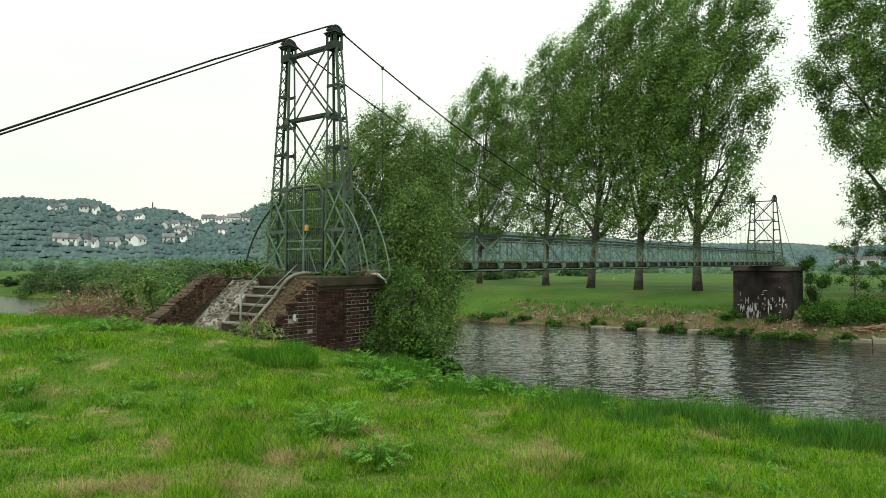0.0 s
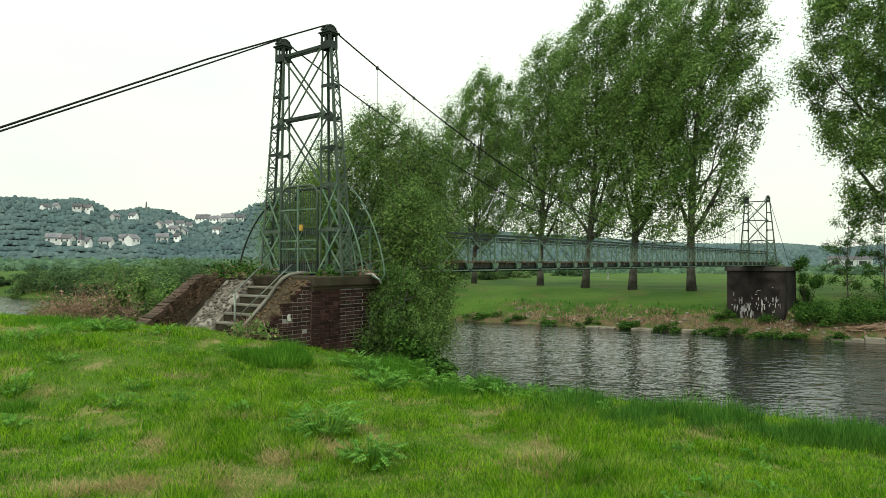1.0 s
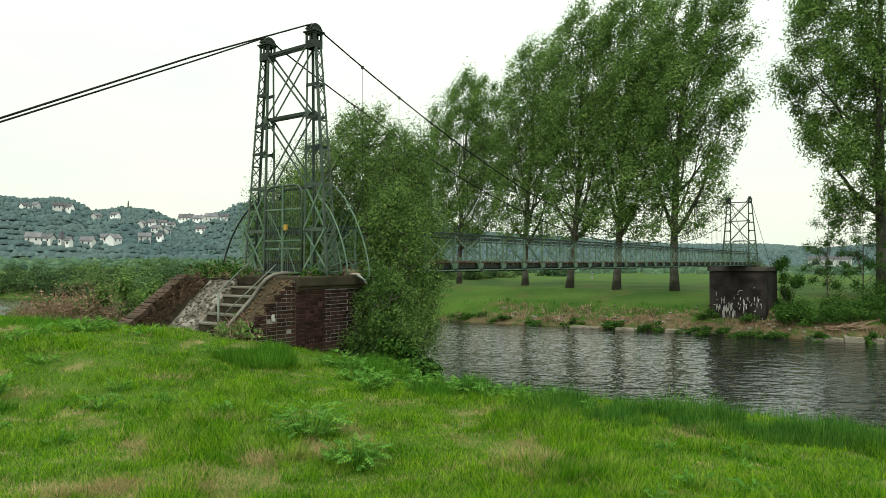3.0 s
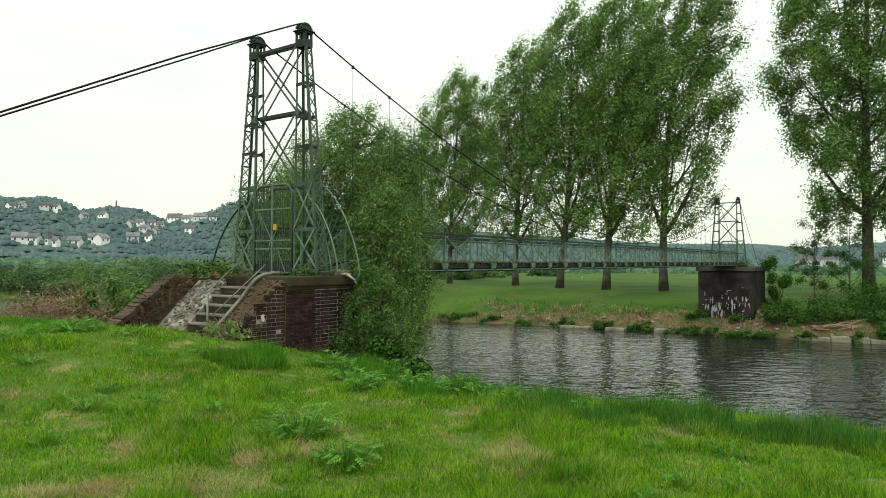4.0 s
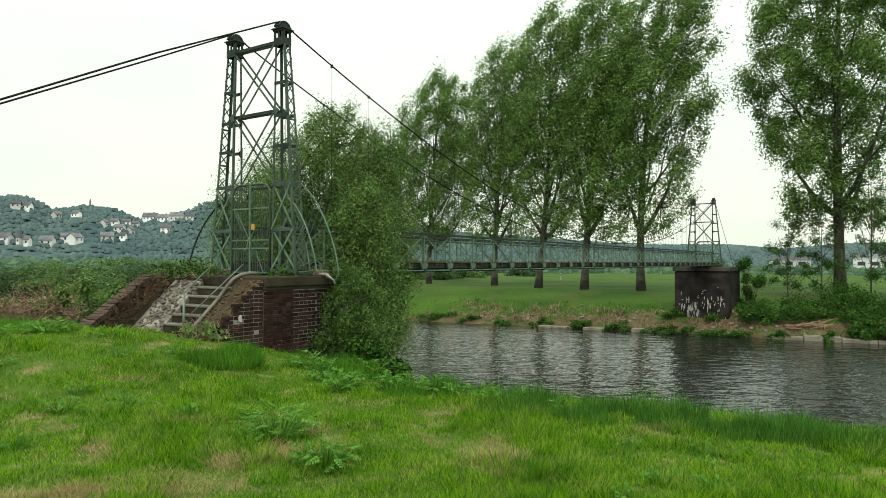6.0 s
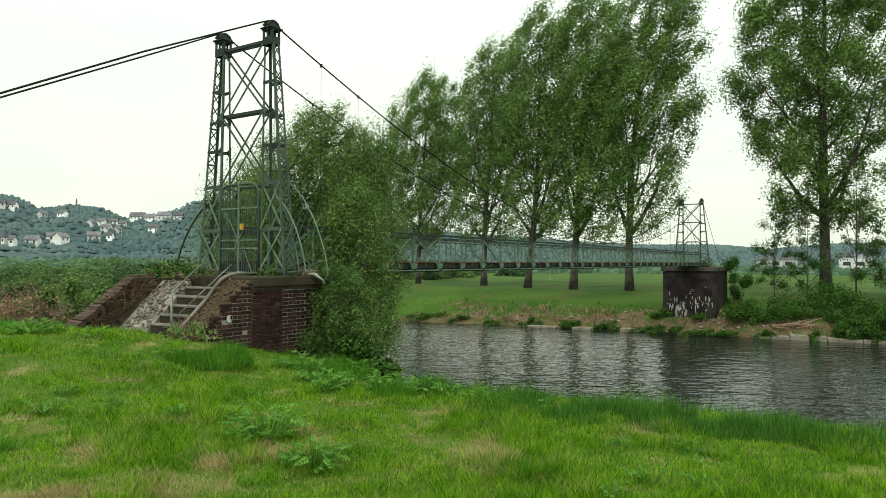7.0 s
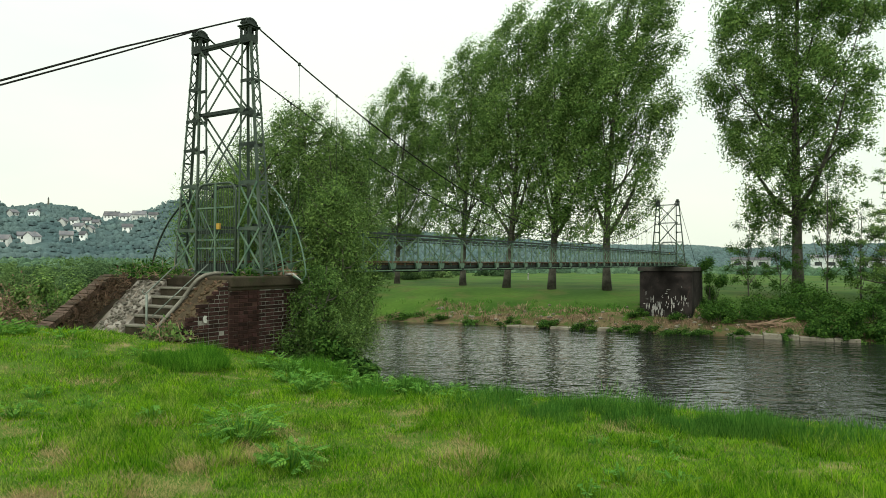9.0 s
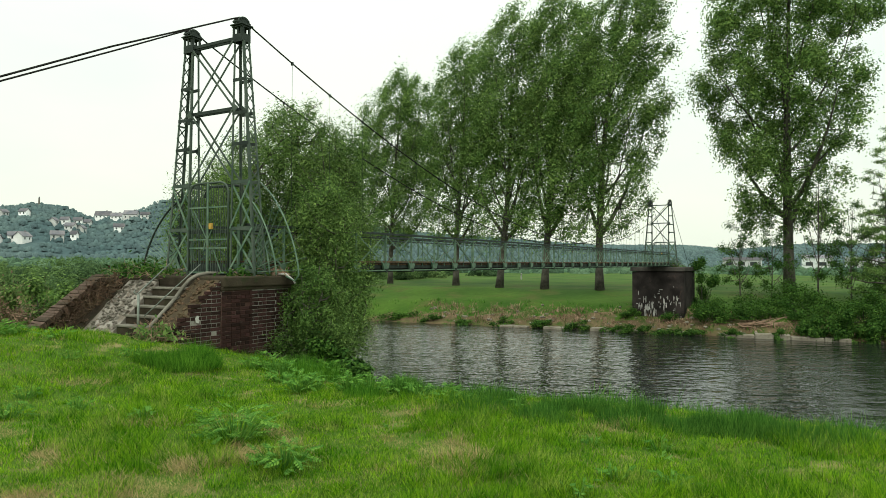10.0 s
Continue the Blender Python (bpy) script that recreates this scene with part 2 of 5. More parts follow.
# ---- building helpers ----
class Shape:
    """Collects vertices and faces of one mesh."""
    def __init__(self):
        self.v, self.f = [], []

    def box(self, lo, hi, m=None):
        k = len(self.v)
        for z in (lo[2], hi[2]):
            for x, y in ((lo[0], lo[1]), (hi[0], lo[1]), (hi[0], hi[1]), (lo[0], hi[1])):
                p = Vector((x, y, z))
                self.v.append(tuple(m @ p if m else p))
        self.f += [tuple(k + i for i in q) for q in ((3, 2, 1, 0), (4, 5, 6, 7), (0, 1, 5, 4), (1, 2, 6, 5), (2, 3, 7, 6), (3, 0, 4, 7))]
        return self

    def bar(self, p, q, w, h, up=(0, 0, 1)):
        """A flat or square bar from p to q, w across and h deep."""
        p, q = Vector(p), Vector(q)
        d = (q - p).normalized()
        u = Vector(up)
        if abs(d.dot(u)) > 0.97:
            u = Vector((1, 0, 0))
        side = d.cross(u).normalized()
        top = side.cross(d)
        k = len(self.v)
        for e in (p, q):
            for a, b in ((-1, -1), (1, -1), (1, 1), (-1, 1)):
                self.v.append(tuple(e + side * (a * w / 2) + top * (b * h / 2)))
        self.f += [tuple(k + i for i in r) for r in ((3, 2, 1, 0), (4, 5, 6, 7), (0, 1, 5, 4), (1, 2, 6, 5), (2, 3, 7, 6), (3, 0, 4, 7))]
        return self

    def angle(self, p, q, size, t, sx, sy):
        """An L-section post from p to q with flanges towards sx and sy (signs along x and y)."""
        p, q = Vector(p), Vector(q)
        prof = ((0, 0), (size, 0), (size, t), (t, t), (t, size), (0, size))
        k = len(self.v)
        for e in (p, q):
            for a, b in prof:
                self.v.append((e.x + sx * a, e.y + sy * b, e.z))
        fs = [tuple(k + i for i in range(6)), tuple(k + 11 - i for i in range(6))]
        fs += [(k + i, k + (i + 1) % 6, k + 6 + (i + 1) % 6, k + 6 + i) for i in range(6)]
        if sx * sy > 0:
            fs = [tuple(reversed(x)) for x in fs]
        self.f += fs
        return self

    def tube(self, pts, radii, n=8):
        pts = [Vector(p) for p in pts]
        if not hasattr(radii, "__len__"):
            radii = [radii] * len(pts)
        k = len(self.v)
        ref = Vector((0.31, 0.17, 0.93))
        for i, p in enumerate(pts):
            d = (pts[min(i + 1, len(pts) - 1)] - pts[max(i - 1, 0)])
            d = d.normalized() if d.length > 1e-9 else Vector((0, 0, 1))
            if i == 0 and abs(d.dot(ref)) > 0.9:
                ref = Vector((1, 0.1, 0))
            a = d.cross(ref).normalized()
            b = d.cross(a)
            for j in range(n):
                t = 2 * math.pi * j / n
                self.v.append(tuple(p + (a * math.cos(t) + b * math.sin(t)) * radii[i]))
        for i in range(len(pts) - 1):
            for j in range(n):
                self.f.append((k + i * n + j, k + i * n + (j + 1) % n, k + (i + 1) * n + (j + 1) % n, k + (i + 1) * n + j))
        self.f.append(tuple(k + n - 1 - j for j in range(n)))
        e = k + (len(pts) - 1) * n
        self.f.append(tuple(e + j for j in range(n)))
        return self

    def prism(self, poly, axis, lo, hi):
        """Extrudes a polygon; axis 'y': poly is (x, z), from y=lo to y=hi; axis 'x': poly is (y, z)."""
        k, n = len(self.v), len(poly)
        for e in (lo, hi):
            for a, b in poly:
                self.v.append((a, e, b) if axis == "y" else (e, a, b))
        self.f += [tuple(k + i for i in range(n)), tuple(k + 2 * n - 1 - i for i in range(n))]
        self.f += [(k + (i + 1) % n, k + i, k + n + i, k + n + (i + 1) % n) for i in range(n)]
        return self

    def mesh(self, name, mat, smooth=False):
        me = bpy.data.meshes.new(name)
        me.from_pydata(self.v, [], self.f)
        bm = bmesh.new()
        bm.from_mesh(me)
        if len(bm.faces) < 60000:
            bmesh.ops.recalc_face_normals(bm, faces=bm.faces)
        bm.to_mesh(me)
        bm.free()
        me.materials.append(mat)
        if smooth:
            me.polygons.foreach_set("use_smooth", [True] * len(me.polygons))
        me.update()
        return me


def part(name, shape, mat, parent, label="", smooth=False, bevel=0.0):
    ob = new(name, shape.mesh(name, mat, smooth))
    ob.parent = parent
    if label:
        tagged(ob, label)
    if bevel:
        md = ob.modifiers.new("soft_edge", "BEVEL")
        md.width, md.segments = bevel, 2
    return ob


def share(name, me, parent, m):
    """A piece on a shared mesh, at the local pose m."""
    ob = new(name, me)
    ob.parent = parent
    ob.matrix_basis = m
    return ob


def thing(name, m, label, category, group="", kind=""):
    ob = new(name)
    ob.matrix_basis = m
    ob.empty_display_size = 0.2
    return tagged(ob, label, category, group, kind)


def quads_mesh(name, verts, n_side, mat):
    """A mesh of loose polygons, n_side corners each, out of one array of corners."""
    verts = np.asarray(verts, dtype=np.float32).reshape(-1, 3)
    nf = len(verts) // n_side
    me = bpy.data.meshes.new(name)
    me.vertices.add(len(verts))
    me.vertices.foreach_set("co", verts.ravel())
    me.loops.add(nf * n_side)
    me.loops.foreach_set("vertex_index", np.arange(nf * n_side, dtype=np.int32))
    me.polygons.add(nf)
    me.polygons.foreach_set("loop_start", np.arange(0, nf * n_side, n_side, dtype=np.int32))
    me.materials.append(mat)
    me.update(calc_edges=True)
    return me


def leaves(rng, centres, size, aspect=0.6, droop=0.3, vary=0.4):
    """Rhombic leaves with a random turn about each of the centres; returns their corners."""
    n = len(centres)
    d = rng.normal(size=(n, 3)); d[:, 2] -= droop
    d /= np.linalg.norm(d, axis=1)[:, None]
    s = np.cross(d, rng.normal(size=(n, 3)))
    s /= np.linalg.norm(s, axis=1)[:, None] + 1e-9
    L = size * (1 + vary * (rng.random((n, 1)) * 2 - 1))
    q = np.empty((n, 4, 3))
    q[:, 0] = centres - d * L * 0.5
    q[:, 1] = centres + s * L * aspect * 0.5
    q[:, 2] = centres + d * L * 0.5
    q[:, 3] = centres - s * L * aspect * 0.5
    return q


def ramp01(x, a, b):
    t = np.clip((x - a) / (b - a), 0, 1)
    return t * t * (3 - 2 * t)


# ---- ground: terrace, bank, river bed, far meadow, hills far off ----
RX, RY = 0.849, -0.529          # along the river, downstream
NX, NY = 0.529, 0.849           # across it, to the far bank
WATER = -3.75
PROFILE_D = (-400, -3.0, -1.0, 0.0, 1.0, 2.5, 4.5, 9.5, 12, 40, 44.3, 46, 48.5, 53, 58, 62, 75, 140, 4000)
PROFILE_Z = (0.0, 0.02, -0.04, -0.16, -0.36, -0.66, -1.2, -3.7, -4.6, -4.6, -3.95, -3.15, -2.15, -1.58, -1.08, -1.04, -1.0, -1.0, -1.0)


def waves(x, y, s, seed):
    """Smooth cheap relief out of sines."""
    r = np.random.default_rng(seed)
    z = 0 * x
    for i in range(7):
        a, ph = r.random() * 6.283, r.random() * 6.283
        k = s * (0.6 + 1.1 * r.random())
        z = z + np.sin((x * math.cos(a) + y * math.sin(a)) * k + ph)
    return z / 7


def ground_z(x, y):
    x, y = np.asarray(x, float), np.asarray(y, float)
    d = (x - 0.75) * NX + (y - 9.2) * NY
    k = (x - 0.75) * RX + (y - 9.2) * RY
    wob = d + 0.5 * waves(x, y, 0.35, 3) * ramp01(np.abs(d), 0.5, 6)
    z = np.interp(wob, PROFILE_D, PROFILE_Z)
    rise = ramp01(-k, 1.5, 6.0) * (1 - ramp01(d, 3.5, 6.5)) * ramp01(y, 5, 11)
    z = z + 0.50 * rise
    z = z + 0.05 * waves(x, y, 1.1, 5) * (1 - ramp01(d, 8, 12)) + 0.02 * waves(x, y, 4.0, 6) * (1 - ramp01(d, 8, 12))
    z = z + 0.10 * waves(x, y, 0.5, 8) * ramp01(d, 45, 50)
    return z


def build_ground():
    radii = [0.0] + list(np.geomspace(0.8, 110, 180)) + list(np.geomspace(113, 4200, 36))
    ang = np.radians(np.concatenate([np.linspace(-46, 54, 320, endpoint=False), np.linspace(54, 314, 80, endpoint=False)]))
    na = len(ang)
    vs = [(0.0, 0.0, float(ground_z(0, 0)))]
    for r in radii[1:]:
        x, y = r * np.sin(ang), r * np.cos(ang)
        z = ground_z(x, y)
        vs += list(zip(x.tolist(), y.tolist(), z.tolist()))
    fs = [(0, 1 + (j + 1) % na, 1 + j) for j in range(na)]
    for i in range(len(radii) - 2):
        a, b = 1 + i * na, 1 + (i + 1) * na
        fs += [(a + j, a + (j + 1) % na, b + (j + 1) % na, b + j) for j in range(na)]
    s = Shape()
    s.v, s.f = vs, fs
    me = s.mesh("ground", M_GROUND, True)
    ob = new("ground", me)
    me.materials.append(M_EARTH)
    me.materials.append(M_FIELD)
    # bare earth on the far bank's slope and the river bed
    c = np.empty(len(me.polygons) * 3)
    me.polygons.foreach_get("center", c)
    c = c.reshape(-1, 3)
    d = (c[:, 0] - 0.75) * NX + (c[:, 1] - 9.2) * NY + 0.8 * waves(c[:, 0], c[:, 1], 0.6, 12)
    k = (c[:, 0] - 0.75) * RX + (c[:, 1] - 9.2) * RY
    edge = 45.0 + 1.5 * ramp01(k, -25, -15) + 0.5 * waves(c[:, 0], c[:, 1], 1.3, 13)
    me.polygons.foreach_set("material_index", np.where((d > edge) | ((d > 40) & (k < -34)), 2, np.where(d > 8, 1, 0)).astype(np.int32))
    return tagged(ob, "green riverside meadow with dry patches and bare banks", "ground", kind="structure")


build_ground()
wm = Shape()
cx, cy = 0.75 + 27 * NX, 9.2 + 27 * NY
p4 = [(cx + a * RX + b * NX, cy + a * RY + b * NY, WATER) for a, b in ((-900, -22), (900, -22), (900, 19.5), (-900, 19.5))]
wm.v, wm.f = p4, [(0, 1, 2, 3)]
water = new("water", wm.mesh("water", M_WATER))
tagged(water, "dark rippled river water reflecting the pale sky", "river", kind="structure")


# ---- bridge frame: x along the bridge to the far bank, y across it upstream ----
AXIS = 52.48
BRIDGE = pose(-2.97, 14.67, 0, 0, 0, AXIS)
SPAN = 45.9
CAP_Z, TOP_Z = 1.36, 6.60
LEG_IN = 0.64


def leg_corner(side, e, z):
    """Foot line of a leg's corner post: e = (inner or outer, land or river)."""
    t = (z - CAP_Z) / (TOP_Z - CAP_Z)
    wq, ws = 0.73 + (0.25 - 0.73) * t, 0.33 + (0.17 - 0.33) * t
    q = LEG_IN + (wq if e[0] else 0.0)
    return Vector(((ws / 2) * (1 if e[1] else -1), side * q, z))


def build_tower(name, m):
    tw = thing(name, m, "tall green lattice steel tower of an old suspension footbridge", "bridge tower", "towers of the footbridge")
    top = TOP_Z - 0.32
    for side in (-1, 1):
        corners = [(0, 0), (0, 1), (1, 1), (1, 0)]
        for e in corners:
            s = Shape()
            s.angle(leg_corner(side, e, CAP_Z), leg_corner(side, e, top), 0.048 if e[0] else 0.045, 0.010, -1 if e[1] else 1, side * (-1 if e[0] else 1))
            part("post", s, M_STEEL, tw)
        # laced outer face
        n = 18
        zs = [CAP_Z + 0.06 + (top - CAP_Z - 0.06) * i / n for i in range(n + 1)]
        for i in range(n):
            for a, o in ((0, 0.006), (1, -0.006)):
                off = Vector((0, o * side, 0))
                part("lacing_bar", Shape().bar(leg_corner(side, (1, a), zs[i]) + off, leg_corner(side, (1, 1 - a), zs[i + 1]) + off, 0.022, 0.008, (0, 1, 0)), M_STEEL, tw)
            if i % 3 == 0:
                part("rung", Shape().bar(leg_corner(side, (1, 0), zs[i]), leg_corner(side, (1, 1), zs[i]), 0.012, 0.04), M_STEEL, tw)
        # broad braced land and river faces below, battens above
        lv = [CAP_Z + 0.10, CAP_Z + 0.98, CAP_Z + 1.95]
        for e1 in (0, 1):
            for i, z in enumerate(lv):
                s = Shape()
                s.bar(leg_corner(side, (0, e1), z), leg_corner(side, (1, e1), z), 0.014, 0.075)
                part("batten", s, M_STEEL, tw)
                if i < 2:
                    z2 = lv[i + 1]
                    for a, b in ((0, 1), (1, 0)):
                        s = Shape()
                        off = Vector((0.014 * (1 if a else -1), 0, 0))
                        s.bar(leg_corner(side, (a, e1), z) + off, leg_corner(side, (b, e1), z2) + off, 0.045, 0.010, (1, 0, 0))
                        part("brace", s, M_STEEL_PALE, tw)
            for z in (CAP_Z + 2.75, CAP_Z + 3.4, CAP_Z + 4.1):
                s = Shape()
                s.bar(leg_corner(side, (0, e1), z), leg_corner(side, (1, e1), z), 0.012, 0.07)
                part("batten", s, M_STEEL_DARK, tw)
            for z in (CAP_Z + 2.75, CAP_Z + 3.52):
                s = Shape()
                s.prism([(side * (LEG_IN - 0.005), z - 0.16), (side * (LEG_IN + 0.16), z), (side * (LEG_IN - 0.005), z + 0.12)], "x", leg_corner(side, (0, e1), z).x - 0.006, leg_corner(side, (0, e1), z).x + 0.006)
                part("gusset", s, M_STEEL, tw)
        # cap box with round holes, plate and cable saddle
        cq = side * 0.765
        for sx in (-1, 1):
            part("cap_panel", Shape().box((sx * 0.105 - 0.008, cq - 0.132, top - 0.02), (sx * 0.105 + 0.008, cq + 0.132, TOP_Z - 0.17)), M_STEEL_DARK, tw)
            for bq in (-0.105, 0.0, 0.105):
                part("cap_stud", Shape().box((sx * 0.105 - 0.008, cq + bq - 0.025, TOP_Z - 0.17), (sx * 0.105 + 0.008, cq + bq + 0.025, TOP_Z - 0.035)), M_STEEL_DARK, tw)
        for sy in (-1, 1):
            part("cap_panel", Shape().box((-0.113, cq + sy * 0.14 - 0.008, top - 0.02), (0.113, cq + sy * 0.14 + 0.008, TOP_Z - 0.17)), M_STEEL_DARK, tw)
            for bs in (-0.086, 0.086):
                part("cap_stud", Shape().box((bs - 0.024, cq + sy * 0.14 - 0.008, TOP_Z - 0.17), (bs + 0.024, cq + sy * 0.14 + 0.008, TOP_Z - 0.035)), M_STEEL_DARK, tw)
        pl = Shape().box((-0.165, cq - 0.175, TOP_Z), (0.165, cq + 0.175, TOP_Z + 0.03))
        pl.box((-0.135, cq - 0.15, TOP_Z - 0.035), (0.135, cq + 0.15, TOP_Z))
        plate = part("cap_plate", pl, M_STEEL_DARK, tw, bevel=0.008)
        sd = Shape()
        arc = [(0.165 * math.cos(t), 0.015 + 0.15 * math.sin(t)) for t in np.linspace(0, math.pi, 13)]
        for y in (-0.085, 0.055):
            sd.prism([(x, TOP_Z + 0.035 + z) for x, z in arc], "y", cq + y, cq + y + 0.03)
        for t in np.linspace(0.25, math.pi - 0.25, 6):
            part("roller", Shape().tube([(0.15 * math.cos(t), cq - 0.10, TOP_Z + 0.05 + 0.12 * math.sin(t)), (0.15 * math.cos(t), cq + 0.10, TOP_Z + 0.05 + 0.12 * math.sin(t))], 0.018, 6), M_STEEL_DARK, plate)
        inner = [(0.15 * math.cos(t), 0.01 + 0.12 * math.sin(t)) for t in np.linspace(0, math.pi, 13)]
        sd.prism([(x, TOP_Z + 0.035 + z) for x, z in inner], "y", cq - 0.06, cq + 0.06)
        part("saddle", sd, M_STEEL_DARK, plate, "rounded cast-iron cable saddle")
    # struts and paired diagonals between the legs
    for z, hh in ((TOP_Z - 0.24, 0.065), (CAP_Z + 3.52, 0.07)):
        for x in (-0.055, 0.055):
            s = Shape().bar((x, -LEG_IN - 0.05, z), (x, LEG_IN + 0.05, z), 0.035, hh)
            part("strut", s, M_STEEL_DARK, tw)
    for z0, z1 in ((CAP_Z + 3.55, TOP_Z - 0.30), (CAP_Z + 2.0, CAP_Z + 3.48)):
        for x in (-0.11, 0.11):
            for d in (-1, 1):
                s = Shape().bar((x + 0.012 * d, -LEG_IN * d, z0), (x + 0.012 * d, LEG_IN * d, z1), 0.042, 0.012, (1, 0, 0))
                part("diagonal", s, M_STEEL, tw)
    return tw


near_tower = build_tower("bridge_tower", BRIDGE)
far_tower = copy_thing(near_tower, BRIDGE @ pose(SPAN, 0, 0.02, 0, 0, 180))


# ---- gate between the near tower's legs ----
def build_gate(m, name="gate"):
    g = thing(name, m, "closed green iron gate of upright bars with a rounded top", "gate", "gates of the footbridge")
    w, z0, z1, r = 0.60, CAP_Z + 0.03, CAP_Z + 1.97, 0.24
    pts = [(0, -w, z0), (0, -w, z1 - r)]
    pts += [(0, -w + r - r * math.cos(t), z1 - r + r * math.sin(t)) for t in np.linspace(0.2, math.pi / 2, 6)]
    pts += [(0, w - r + r * math.sin(t), z1 - r + r * math.cos(t)) for t in np.linspace(0, math.pi / 2 - 0.2, 6)]
    pts += [(0, w, z1 - r), (0, w, z0)]
    part("gate_frame", Shape().tube(pts, 0.024, 8), M_STEEL, g, smooth=True)
    hood = [(0.42, y, z - 0.02) for _, y, z in pts[1:-1]]
    part("hood_rim", Shape().tube(hood, 0.03, 8), M_STEEL_DARK, g, smooth=True)
    for i in range(4):
        a = pts[2 + i * 3]
        part("hood_bar", Shape().bar(a, (0.42, a[1], a[2] - 0.02), 0.03, 0.012), M_STEEL_DARK, g)
    n = 15
    for i in range(n):
        y = -w + 2 * w * (i + 1) / (n + 1)
        zt = z1 - (0.03 if abs(y) < w - r else r - math.sqrt(max(0, r * r - (abs(y) - w + r) ** 2)) + 0.03)
        part("bar", Shape().tube([(0, y, z0), (0, y, zt)], 0.0085, 6), M_STEEL, g)
    for z in (z0 + 0.03, z0 + 0.55, z0 + 0.73, z0 + 1.42):
        part("rail", Shape().bar((-0.012, -w, z), (-0.012, w, z), 0.012, 0.032), M_STEEL_PALE, g)
    part("lock_stile", Shape().box((-0.035, -0.02, z0), (-0.005, 0.02, z1)), M_STEEL_PALE, g)
    part("lock_box", Shape().box((-0.06, -0.16, z0 + 0.95), (-0.012, -0.07, z0 + 1.08)), M_YELLOW, g, "faded yellow lock plate", bevel=0.006)
    part("kick_plate", Shape().box((0.012, -w, z0 + 0.06), (0.02, w, z0 + 0.22)), M_STEEL_DARK, g)
    part("lock_band", Shape().box((0.012, -w, z0 + 0.86), (0.02, w, z0 + 0.94)), M_STEEL_DARK, g)
    for p, q in (((-0.03, 0.42, z0 + 1.35), (-0.03, 0.0, z0 + 0.72)), ((-0.03, 0.0, z0 + 0.72), (-0.03, -0.15, z0 + 0.95)), ((-0.03, 0.05, z0 + 0.7), (-0.03, 0.12, z0 + 0.5)), ((-0.03, -0.2, z0 + 0.5), (-0.03, -0.42, z0 + 0.05))):
        part("stay", Shape().bar(p, q, 0.022, 0.01, (1, 0, 0)), M_STEEL_PALE, g)
    return g


build_gate(BRIDGE @ pose(-0.13, 0.04, 0))
build_gate(BRIDGE @ pose(SPAN + 0.1, 0, 0.02))


# ---- fan-shaped climbing guards outside the legs ----
def build_guard(x, side, out, rise, base_q, spikes, tip, hoop=None):
    g = thing("climbing_guard", BRIDGE, "curved steel climbing guard with a fan of spikes on the tower", "guard", "climbing guards of the tower")
    q0 = side * base_q
    z0 = CAP_Z + 0.02
    arc = [(x, q0 + side * out * math.sin(t), z0 + rise * max(0.0, 1 - math.sin(t) ** 1.5) ** 0.66) for t in np.linspace(0, math.pi / 2 - 0.02, 16)]
    if tip:
        arc += [(x - 0.02, q0 + side * (out - 0.08), z0 - 0.12), (x - 0.05, q0 + side * (out - 0.3), z0 - 0.02)]
    part("hoop", Shape().tube(arc, 0.017 if hoop is None else 0.022, 6), hoop or M_STEEL_PALE, g, smooth=True)
    for i in range(spikes):
        t = radians(4 + 62 * i / max(1, spikes - 1))
        far = 1.06 + 0.10 * (i % 2)
        e = (x, q0 + side * out * far * math.cos(t) * 1.02, z0 + rise * far * math.sin(t) * 0.78)
        part("spike", Shape().tube([(x, q0 - side * 0.02, z0 + 0.05), e], [0.010, 0.006], 5), M_STEEL_PALE, g)
    return g


build_guard(-0.10, -1, 0.88, 1.62, 1.02, 7, False)
build_guard(0.22, -1, 1.22, 1.98, 0.98, 9, True)
build_guard(0.22, -1, 0.38, 1.0, 1.02, 5, False)
build_guard(-0.05, 1, 1.30, 1.62, 1.02, 15, False, M_STEEL_DARK)


